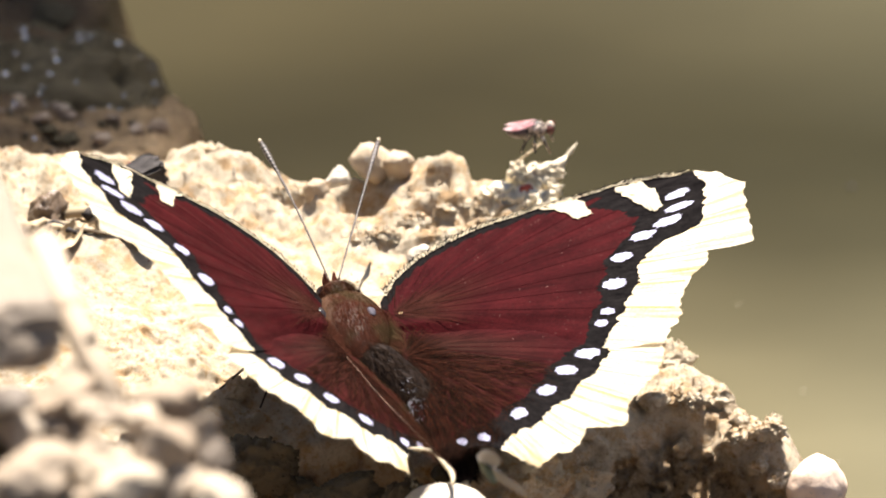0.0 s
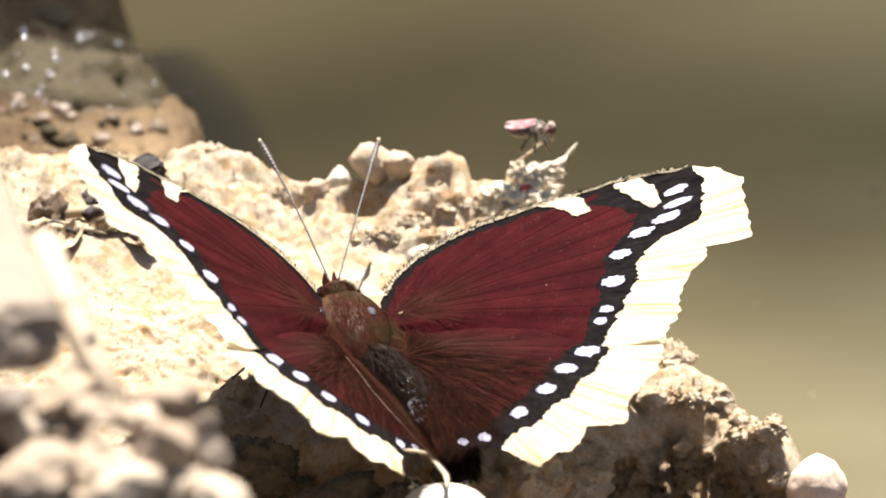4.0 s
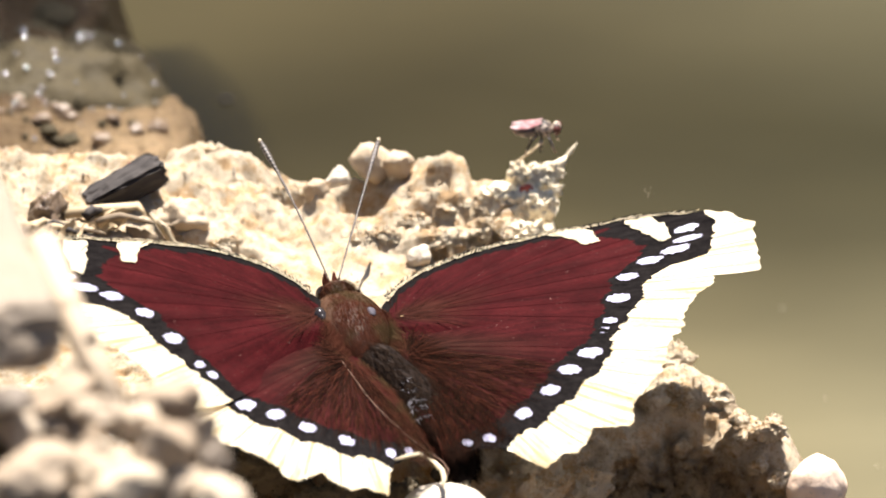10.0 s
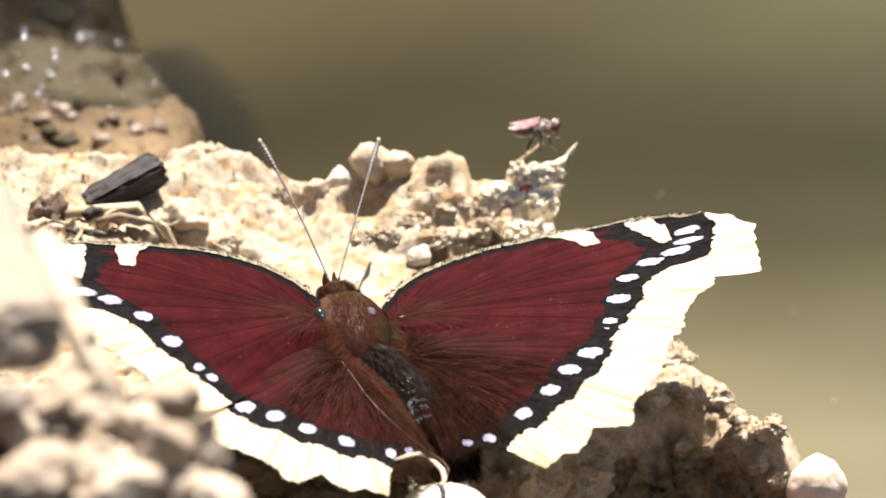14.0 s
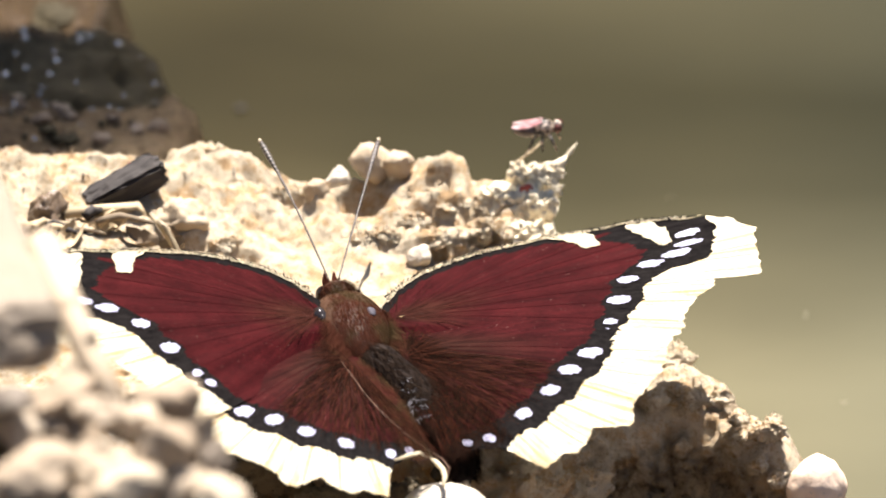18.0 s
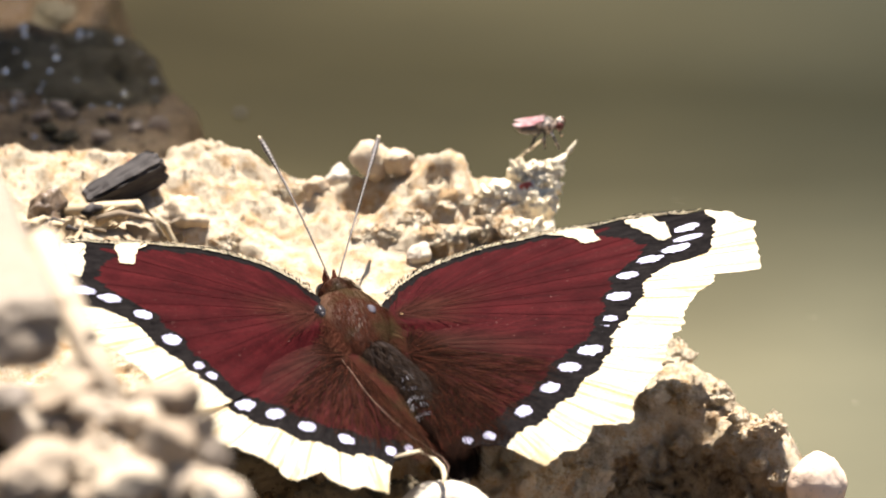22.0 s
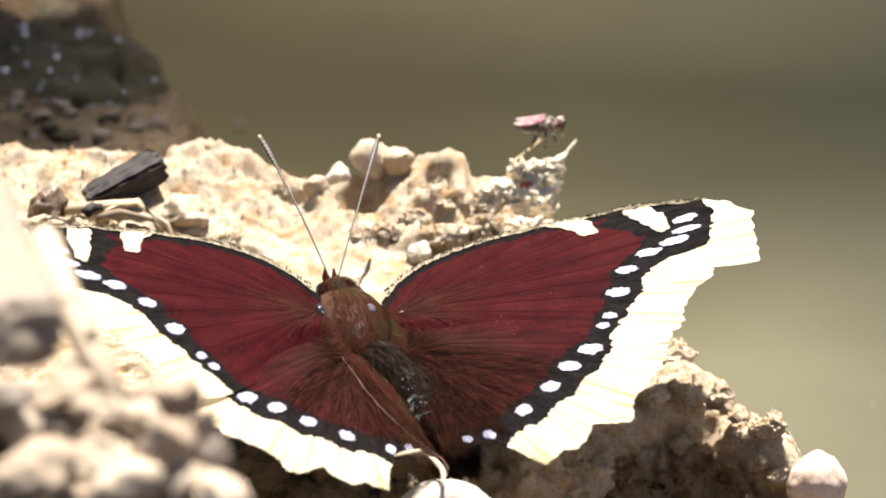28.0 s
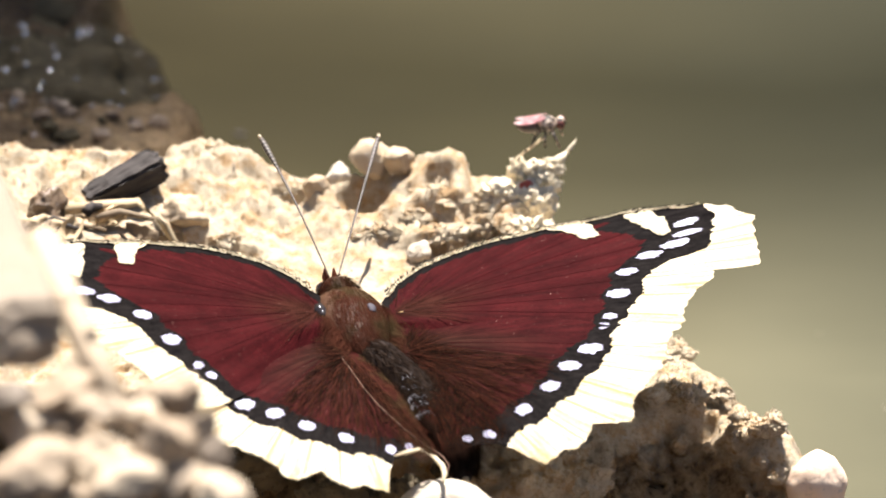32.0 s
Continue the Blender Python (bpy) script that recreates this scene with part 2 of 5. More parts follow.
def sdf(x, y, poly):
    """Distance in mm to the edge of a closed outline, positive inside."""
    best = np.full(x.shape, 1e9)
    inside = np.zeros(x.shape, bool)
    for (ax, ay), (bx, by) in zip(poly, poly[1:] + poly[:1]):
        ex, ey = bx - ax, by - ay
        t = np.clip(((x - ax) * ex + (y - ay) * ey) / (ex * ex + ey * ey), 0, 1)
        best = np.minimum(best, np.hypot(x - ax - t * ex, y - ay - t * ey))
        if ay != by:
            cross = (ay > y) != (by > y)
            inside ^= cross & (x < ex * (y - ay) / (by - ay) + ax)
    return np.where(inside, best, -best)


def step(a, b, v):
    t = np.clip((v - a) / (b - a), 0, 1)
    return t * t * (3 - 2 * t)


# ---------- the bank: one sheet of ground from the near shore to the far one ----------
THORAX = Vector((-8.64, -4.56, 49.68))
BANK = [(-900, 30), (-48, 31), (-32, 32), (-22, 31), (-15, 28.5), (-11, 29), (-3, 32), (2, 32.5), (4, 30.5), (9, 27), (13.2, 22.5),
        (23.3, 11.3), (31, 3.2), (38.5, -6.5), (33.8, -4.5), (29, -1), (24.1, 0), (21, -2.7), (15.5, -5.7), (12.2, -9), (7, -13.0), (1, -13.5),
        (-4, -12.0), (-8.7, -10.5), (-13.6, -12.0), (-19, -13.5), (-25, -16.5), (-34, -25), (-50, -31), (-900, -33)]
SHELF = [(-900, 14), (-33, 16), (-31, 38), (-29.4, 57), (-30.5, 66), (-35, 76), (-38, 90), (-39, 104), (-46, 116), (-60, 122), (-900, 130)]
SHELF_TOP = 30.0


LIP_X = [-40, -34, -29.7, -26.6, -23.6, -21.1, -18.1, -15, -13.5, -11.3, -5.2, -2.7, 1, 2.3, 3, 5.3, 7.1, 9.6, 10.8, 12, 14]
LIP_Z = [-300, 40, 48.3, 50.0, 48.2, 47.5, 45.7, 44.6, 45.6, 45.4, 46.5, 48.0, 48.4, 48.2, 44.8, 45.2, 46, 45, 40, 20, -300]


def ground_height(x, y, rough=True):
    """Height in mm over the water at places in mm."""
    d = sdf(x, y, BANK)
    if rough:
        d = d + 1.6 * fbm(x, y, 7, 3, 5)
    xc = np.clip(x, -62, 60)
    yc = np.clip(y, -60, 60)
    top = THORAX.z - 8 - 0.15 * (xc - THORAX.x) + 0.10 * (yc - THORAX.y)
    mid = np.interp(x, [-900, -50, -25, 0, 13, 24, 31, 38.5, 60], [0, 3, 8, 8, 6, 5.5, 1.5, -6.5, -20])
    slope = 1.3 + (2.6 - 2.1 * step(12, 20, x)) * step(1.5, -3.5, y - mid)
    edge = np.where(d > 0, -2.2 * np.exp(-np.maximum(d, 0) / 2.2), d * slope - 2.2)
    z = top + edge + 3.2 * np.exp(-((y - 28.5) / 4.5) ** 2) * step(-17, -12, x) * step(7, 1, x)
    # the raised lip along the crest, with a broken front
    lip = np.interp(x, LIP_X, LIP_Z) - 0.25 * np.maximum(30 - y, 0) - 1.7 * np.maximum(y - 31, 0)
    front = np.interp(x, [-32, -16, -12, -5, 3, 8, 12], [15, 17, 19.5, 19.5, 18.5, 20, 24]) + (1.5 * fbm(x, y, 5, 3, 71) if rough else 0)
    z = np.where(y > front, np.maximum(z, lip), z)
    # the floor in front of the clod, and the near hump that carries the blurred stones
    low = 17 + 0.02 * (y + 30) - 0.10 * (x + 10)
    hump = 107 - 1.15 * (np.clip(x, -70, 80) + 45) - 1.9 * np.maximum(y + 104, 0) + 0.10 * np.minimum(y + 104, 0)
    near = np.maximum(low, hump) * step(6, -16, y) + (1 - step(6, -16, y)) * -200
    z = np.maximum(z, near)
    # wet shelf behind
    e = sdf(x, y, SHELF)
    if rough:
        e = e + 3.0 * fbm(x, y, 14, 3, 9)
        rise = 1.3 * fbm(x, y, 9, 3, 81) + 0.7 * fbm(x, y, 3, 2, 83)
    shelf = SHELF_TOP + (rise if rough else 0) + np.where(e > 0, (5.5 - 2.0 * step(34, 64, y) - 3.5 * step(64, 75, y)) * (1 - np.exp(-np.maximum(e, 0) / 3)), e * 4.0)
    z = np.maximum(z, shelf)
    z = np.maximum(z, -150)
    # far shore
    z = z + np.maximum(0, (y - 9000) * 0.45) + np.maximum(0, np.abs(x) - 15000) * 0.2
    z = np.where(y < -300, np.maximum(z, 120), z)
    # hollows under the crest
    for hx, hy, rx, ry, deep in ((-8.9, 27.2, 2.5, 2.1, 4.5), (-0.6, 27.2, 1.6, 1.5, 3.0), (1.0, 22.4, 4.0, 1.5, 2.2), (-28.0, 16.4, 3.2, 1.5, 1.8), (-21.0, 16.4, 1.8, 1.1, 1.5)):
        z = z - deep * np.exp(-((np.clip(x, -60, 60) - hx) / rx) ** 4 - ((np.clip(y, -60, 60) - hy) / ry) ** 4)
    if rough:
        local = step(300, 160, np.hypot(x, y))
        crumb = 0.9 * fbm(x, y, 7.5, 3, 21) + 0.24 * fbm(x, y, 2.4, 4, 33) + 0.20 * np.abs(fbm(x, y, 0.9, 2, 41))
        rugged = step(13, 24, y) * step(60, 40, y) + step(14, 24, x) + step(2, -6, y - mid)
        crumb = crumb + np.minimum(rugged, 1) * (0.9 * (0.5 - np.abs(fbm(x, y, 4.6, 4, 51))) + 0.40 * fbm(x, y, 1.6, 4, 53, 0.65) - 0.4 * step(0.25, 0.6, fbm(x, y, 2.1, 3, 55)))
        damp = 1 - 0.6 * step(16, 6, np.hypot(x - THORAX.x, (y - THORAX.y) * 0.8))
        z = z + local * crumb * damp
        z = z + (1 - local) * 12 * fbm(x, y, 400, 3, 3)
    return z


def build_ground():
    def out(a, sgn, n=26, grow=1.36, first=2.0, far=60000):
        v, s = [], first
        while abs(a) < far and len(v) < n + 10:
            a += sgn * s
            s *= grow
            v.append(a)
        return v
    xs = sorted(out(-62, -1) + list(np.arange(-62, -34, 0.5)) + list(np.arange(-34, 40, 0.32)) + list(np.arange(40, 52.01, 0.5)) + out(52, 1))
    ys = sorted(out(-150, -1) + list(np.arange(-150, -48, 2.0)) + list(np.arange(-48, -26, 0.5)) + list(np.arange(-26, 3, 0.22)) + list(np.arange(3, 46, 0.3)) + list(np.arange(46, 146, 1.5)) + out(146, 1))
    gx, gy = np.meshgrid(np.array(xs), np.array(ys))
    z = ground_height(gx, gy)
    w = len(xs)
    # the steep front is rough sideways too
    mid = np.interp(gx, [-50, -25, 0, 13, 24, 31, 38.5], [3, 8, 8, 6, 5.5, 1.5, -6.5])
    face = step(1, -4, gy - mid) * step(-30, -24, gy) * step(12, 18, z) * (np.abs(gx) < 55)
    face = face * step(-1.0, -3.0, sdf(gx, gy, BANK) - 1.0)
    dx = face * (1.5 * fbm(gy * 0.3 + gx, z, 5.0, 4, 61))
    dy = face * (1.5 * fbm(gx, z, 5.5, 5, 62, 0.65) + 0.8 * np.abs(fbm(gx, z, 2.0, 4, 63, 0.65)))
    dx = dx + face * 0.7 * fbm(gx * 1.3 + gy, z, 1.6, 3, 64, 0.7)
    dx = dx + face * 0.35 * fbm(gx + 3.1 * gy, z, 0.8, 2, 67)
    dy = dy + face * 0.45 * fbm(gx, z + 2.3 * gy, 0.8, 2, 68)
    dy = dy + face * (0.8 * fbm(gx, z + gy, 1.5, 3, 65, 0.7) - 1.3 * step(0.10, 0.30, fbm(gx, z, 3.4, 3, 66)))
    verts = np.stack([(gx + dx).ravel(), (gy + dy).ravel(), z.ravel()], 1) * MM
    i = np.arange(len(ys) - 1)[:, None] * w + np.arange(w - 1)[None, :]
    faces = np.stack([i, i + 1, i + w + 1, i + w], -1).reshape(-1, 4)
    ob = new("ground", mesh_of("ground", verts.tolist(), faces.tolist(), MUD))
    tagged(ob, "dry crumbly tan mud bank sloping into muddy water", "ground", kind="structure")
    # grit that sticks to the steep front
    rs = np.random.RandomState(9)
    spots = np.nonzero((face.ravel() > 0.4) & (gx.ravel() > -40))[0]
    tri = ((0, 2, 4), (2, 1, 4), (1, 3, 4), (3, 0, 4), (2, 0, 5), (1, 2, 5), (3, 1, 5), (0, 3, 5))
    ring = np.array(((1, 0, 0), (-1, 0, 0), (0, 1, 0), (0, -1, 0), (0, 0, 1), (0, 0, -1)), float)
    gv, gf = [], []
    for i in rs.choice(spots, 9000):
        size = (0.07 + 0.38 * rs.rand() ** 3) * MM
        rot = np.array(Euler(rs.uniform(0, 6, 3)).to_matrix())
        o = len(gv)
        gv += (verts[i] + (ring * rs.uniform(0.6, 1.2, (6, 1)) * size) @ rot).tolist()
        gf += [tuple(o + j for j in f) for f in tri]
    tagged(new("wall_grit", mesh_of("wall_grit", gv, gf, MUD, smooth=False)), "brown grit sticking to the steep front of the bank", "grit", kind="stuff")


build_ground()


def build_water():
    n = 40
    xs = np.sign(np.linspace(-1, 1, n)) * np.abs(np.linspace(-1, 1, n)) ** 3 * 40
    ys = np.linspace(0, 1, n) ** 3 * 22 - 0.02
    verts = [(x, y, 0.0) for y in ys for x in xs]
    faces = [(j * n + i, j * n + i + 1, (j + 1) * n + i + 1, (j + 1) * n + i) for j in range(n - 1) for i in range(n - 1)]
    ob = new("water", mesh_of("water", verts, faces, WATER))
    return tagged(ob, "still olive-brown muddy water beside the bank", "water", kind="structure")


water = build_water()


def ground_at(x, y):
    return float(ground_height(np.array([float(x)]), np.array([float(y)]))[0])


# ---------- stones and litter ----------
def lump_mesh(name, size, mat, seed, detail=3, rough=0.22, fine=0.06, flat=0.0, crumb=0.0, cuts=0):
    """A worn stone or crumb: a ball pushed about by noise, in mm."""
    bm = bmesh.new()
    bmesh.ops.create_icosphere(bm, subdivisions=detail, radius=1)
    rnd = random.Random(seed * 31 + 7)
    planes = [(Vector((rnd.uniform(-1, 1), rnd.uniform(-1, 1), rnd.uniform(-1, 1))).normalized(), rnd.uniform(0.5, 0.85)) for _ in range(cuts)]
    for v in bm.verts:
        p = v.co.copy()
        for way, far in planes:
            over = p.dot(way) - far
            if over > 0:
                p -= way * over * 0.9
        k = 1 + rough * noise.noise(p * 1.1 + Vector((seed * 7.1, 3, 1))) + rough * 0.5 * noise.noise(p * 2.4 + Vector((1, seed * 3.3, 5)))
        k += fine * noise.noise(p * 6 + Vector((2, 8, seed)))
        if crumb:
            k += crumb * noise.fractal(p * 4.0 + Vector((seed, 2, 9)), 0.55, 2.1, 6) - 0.8 * crumb * abs(noise.fractal(p * 2.2 + Vector((5, seed, 9)), 0.6, 2.0, 5))
        v.co = p * k
        if flat:
            v.co.z = max(v.co.z, -1 + flat)
        v.co = Vector((v.co.x * size[0], v.co.y * size[1], v.co.z * size[2])) * MM
    me = bpy.data.meshes.new(name)
    bm.to_mesh(me)
    bm.free()
    me.materials.append(mat)
    me.polygons.foreach_set("use_smooth", [True] * len(me.polygons))
    return me


def ellipsoid(name, centre, size, mat, seed=1, lumpy=0.05, segments=3):
    me = lump_mesh(name, size, mat, seed, detail=segments, rough=lumpy, fine=lumpy * 0.4)
    me.transform(Matrix.Translation(Vector(centre) * MM))
    return me


def tube(name, pts, radii, mat, sides=10):
    verts, faces = [], []
    pts = [Vector(p) for p in pts]
    n = len(pts)
    for i, p in enumerate(pts):
        way = (pts[min(i + 1, n - 1)] - pts[max(i - 1, 0)]).normalized()
        a = way.orthogonal().normalized()
        b = way.cross(a)
        for j in range(sides):
            t = 2 * math.pi * j / sides
            verts.append((p + (a * math.cos(t) + b * math.sin(t)) * radii[i]) * MM)
    for i in range(n - 1):
        for j in range(sides):
            faces.append((i * sides + j, i * sides + (j + 1) % sides, (i + 1) * sides + (j + 1) % sides, (i + 1) * sides + j))
    faces += [tuple(reversed(range(sides))), tuple((n - 1) * sides + j for j in range(sides))]
    return mesh_of(name, verts, faces, mat)


def stone(name, at, size, mat, seed, label, turn=(0, 0, 0), category="stone", group="", **kw):
    """Sinks into the ground by a third of its height unless its height is given."""
    x, y = at[:2]
    z = at[2] if len(at) > 2 else ground_at(x, y) + size[2] * 0.45
    ob = new(name, lump_mesh(name, size, mat, seed, **kw))
    ob.matrix_world = pose(x * MM, y * MM, z * MM, *turn)
    return tagged(ob, label, category, group)


def granulate(ob, count, lo, hi, seed, mat):
    """Small grains stuck to the skin of a clod, joined into one part."""
    rs = np.random.RandomState(seed)
    me = ob.data
    verts, faces = [], []
    ring = ((1, 0, 0), (-1, 0, 0), (0, 1, 0), (0, -1, 0), (0, 0, 1), (0, 0, -1))
    tri = ((0, 2, 4), (2, 1, 4), (1, 3, 4), (3, 0, 4), (2, 0, 5), (1, 2, 5), (3, 1, 5), (0, 3, 5))
    for i in rs.randint(0, len(me.vertices), count):
        v = me.vertices[int(i)]
        z = (lo + (hi - lo) * rs.rand() ** 2) * MM
        o = len(verts)
        rot = Euler(rs.uniform(0, 6, 3)).to_matrix()
        for q in ring:
            verts.append(v.co + v.normal * z * 0.35 + rot @ (Vector(q) * z * rs.uniform(0.6, 1.2)))
        faces += [tuple(o + j for j in f) for f in tri]
    grains = part("crust", mesh_of("crust", verts, faces, mat, smooth=False), ob)
    return tagged(grains, kind="stuff")


def crest_stones():
    lab = "round tan pebble stuck on the crest of the mud bank"
    worn = dict(detail=4, rough=0.20, fine=0.07, crumb=0.05, cuts=4)
    stone("pebble", (-7.9, 30.6, 47.9), (2.4, 2.3, 2.4), TAN, 16, lab, detail=4, rough=0.15, fine=0.06, crumb=0.04, cuts=1)
    stone("pebble", (-4.9, 29.4, 48.7), (1.75, 1.7, 1.7), TAN, 5, lab, **worn)
    stone("pebble", (-11.5, 28.5, 47.4), (1.5, 1.4, 1.4), PALE, 8, "small pale pebble on the crest of the mud bank", **worn)
    stone("pebble", (-13.7, 26.8, 46.5), (1.5, 1.3, 1.5), TAN, 11, "small pale pebble on the crest of the mud bank", **worn)
    stone("pebble", (-2.4, 17.9), (1.5, 1.3, 1.2), PALE, 13, "small white pebble pressed into dry mud", **worn)
    clod = dict(category="clod", detail=5, rough=0.5, fine=0.12, crumb=0.16, cuts=9)

    def clods(rows, label, mat=MUD):
        for at, size, seed in rows:
            ob = stone("mud_clod", at, size, mat, seed, label, **clod)
            granulate(ob, int(70 + 20 * size[0] * size[2]), 0.08, 0.40, seed, mat)
    clods((((-0.6, 29.1, 46.0), (2.6, 1.9, 2.0), 21), ((1.0, 24.8, 46.2), (2.0, 1.7, 1.2), 22), ((-2.4, 26.7, 45.6), (1.9, 1.8, 2.0), 25), ((4.0, 26.5, 44.8), (2.4, 1.7, 1.5), 27),
           ((0.4, 20.3, 45.2), (3.2, 1.5, 1.1), 28), ((-5.8, 21.2, 44.6), (1.8, 1.4, 1.1), 30), ((7.4, 21.7, 44.4), (2.2, 1.7, 1.4), 23), ((-17.4, 28.9, 45.1), (1.9, 1.5, 1.3), 24),
           ((-21.7, 30.4, 46.6), (1.9, 1.4, 1.4), 26), ((-25.6, 30.6, 48.9), (1.8, 1.4, 1.3), 29), ((-23.8, 17.3, 46.0), (1.6, 1.3, 1.0), 32), ((1.2, 29.8, 47.6), (1.3, 1.0, 1.1), 221),
           ((4.4, 22.6, 44.6), (2.4, 1.5, 1.5), 222), ((7.4, 25.6, 44.6), (2.0, 1.5, 1.7), 223), ((5.3, 18.4, 43.6), (2.0, 1.3, 1.1), 224), ((-8.6, 20.6, 44.6), (1.4, 1.1, 0.9), 225), ((-3.2, 22.6, 45.6), (1.5, 1.2, 0.9), 226)),
          "crumbly tan clod of dried mud on the crest")
    clods((((24.0, 9.0), (3.0, 2.4, 2.0), 34), ((29.5, 3.8), (2.0, 1.8, 1.6), 35), ((35.5, -3.0), (2.2, 2.0, 1.6), 36), ((19.0, 4.0), (2.6, 2.2, 1.5), 37), ((26.5, 2.0), (2.4, 2.0, 1.4), 38), ((32.5, -2.5), (1.8, 1.6, 1.4), 39)),
          "crumbly pale clod on the ridge of the bank")
    small = dict(category="clod", detail=4, rough=0.35, fine=0.10, crumb=0.12, cuts=6)
    rnd = random.Random(17)
    for i in range(12):
        x = rnd.uniform(14, 37)
        y = float(np.interp(x, [13, 24, 31, 38.5], [-5.5, 0.5, -1.0, -5.5])) + rnd.uniform(-3.0, 2.5)
        r = rnd.uniform(0.6, 1.5)
        stone("mud_clod", (x, y), (r * 1.3, r, r * 0.9), MUD, 200 + i, "small rough clod of brown mud in the front of the bank", turn=(0, 0, rnd.uniform(0, 90)), **small)
    # darker clods, the shade of the front put into their colour
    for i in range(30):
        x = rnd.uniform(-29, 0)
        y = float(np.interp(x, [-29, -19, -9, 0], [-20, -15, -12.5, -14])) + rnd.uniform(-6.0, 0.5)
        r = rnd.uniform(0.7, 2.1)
        stone("mud_clod", (x, y), (r * 1.4, r, r), SHADED_SOIL, 240 + i, "small rough clod of mud with painted shade in the front of the bank", turn=(0, 0, rnd.uniform(0, 90)), **small)
    stone("stone", (-28.5, 20.0, 47.4), (2.7, 2.1, 2.3), TAN, 31, "rounded tan stone lying on the mud bank", rough=0.4, fine=0.1, detail=4, crumb=0.10, cuts=6)
    stone("stone", (-42.5, 18.5), (2.6, 2.2, 2.6), BROWN, 33, "rounded brown stone lying on the mud bank", rough=0.4, fine=0.1, detail=4, crumb=0.10, cuts=6)
    stone("pebble", (40.0, -18.4, 37.7), (3.3, 2.9, 4.0), PINK, 41, "smooth pale pinkish pebble at the foot of the clod", rough=0.14, fine=0.04, detail=4, cuts=2, crumb=0.03)
    stone("pebble", (0.1, -33.0, 44.8), (5.4, 3.2, 3.0), PALE, 43, "smooth white pebble below the butterfly", rough=0.16, fine=0.04, detail=4, cuts=2)
    # lumps under the wings; the first four have their shade painted in
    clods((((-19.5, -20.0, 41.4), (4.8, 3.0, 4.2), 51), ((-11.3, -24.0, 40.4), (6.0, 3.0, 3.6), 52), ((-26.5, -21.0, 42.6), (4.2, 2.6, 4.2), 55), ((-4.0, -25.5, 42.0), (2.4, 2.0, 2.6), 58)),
          "rough clod of brown mud under the wings, shade painted in", SHADED_SOIL)
    clods((((7.8, -21.0, 36.6), (6.2, 4.4, 9.0), 59), ((13.5, -14.0, 35.5), (4.2, 3.4, 4.4), 54), ((-19.4, -4.6), (1.5, 1.2, 1.4), 60), ((-22.0, -8.2), (1.7, 1.2, 1.2), 61), ((-17.2, -3.4), (1.0, 0.9, 1.2), 62), ((-20.4, -11.0), (1.2, 1.0, 0.8), 63), ((-14.9, 3.0), (2.0, 1.7, 2.6), 56), ((-16.5, -1.0), (1.8, 1.5, 1.2), 57)),
          "rough clod of tan mud below the butterfly")


def wood_chip():
    bm = bmesh.new()
    bmesh.ops.create_cube(bm, size=1)
    bmesh.ops.subdivide_edges(bm, edges=bm.edges[:], cuts=9, use_grid_fill=True)
    for v in bm.verts:
        p = v.co
        taper = 1 - 0.55 * max(0, -p.x - 0.1)
        n = noise.noise(p * 5 + Vector((4, 1, 2))) * 0.10 + noise.noise(Vector((p.x * 3, p.y * 9, p.z * 9))) * 0.035
        v.co = Vector((p.x * 9.0 * (1 + 0.8 * n), p.y * 3.0 * taper * (1 + 1.2 * n), p.z * 3.2 * taper * (1 + 1.5 * n) + 0.5 * noise.noise(Vector((p.x * 2.2, 3, 1))))) * MM
    bmesh.ops.bevel(bm, geom=[e for e in bm.edges if e.calc_face_angle(0) > 1.0], offset=0.0004, segments=2, affect="EDGES")
    me = bpy.data.meshes.new("wood_chip")
    bm.to_mesh(me)
    bm.free()
    me.materials.append(BARK)
    ob = new("wood_chip", me)
    ob.matrix_world = pose(-0.0345, 0.0225, 0.0503, 8, -16, 24)
    tagged(ob, "dark charred chip of wood lying on the mud", "wood chip")


def twig(points, r, mat, name="twig", label="", category="twig", taper=0.6):
    """A bent tapering stick through a few places in mm."""
    verts, faces = [], []
    pts = [Vector(p) for p in points]
    n, sides = len(pts), 7
    for i, p in enumerate(pts):
        way = (pts[min(i + 1, n - 1)] - pts[max(i - 1, 0)]).normalized()
        a = way.orthogonal().normalized()
        b = way.cross(a)
        k = r * (1 - taper * i / (n - 1)) * (1 + 0.2 * noise.noise(p))
        for j in range(sides):
            t = 2 * math.pi * j / sides
            verts.append((p + (a * math.cos(t) + b * math.sin(t)) * k) * MM)
    for i in range(n - 1):
        for j in range(sides):
            faces.append((i * sides + j, i * sides + (j + 1) % sides, (i + 1) * sides + (j + 1) % sides, (i + 1) * sides + j))
    faces += [tuple(reversed(range(sides))), tuple((n - 1) * sides + j for j in range(sides))]
    ob = new(name, mesh_of(name, verts, faces, mat))
    return tagged(ob, label, category) if label else ob


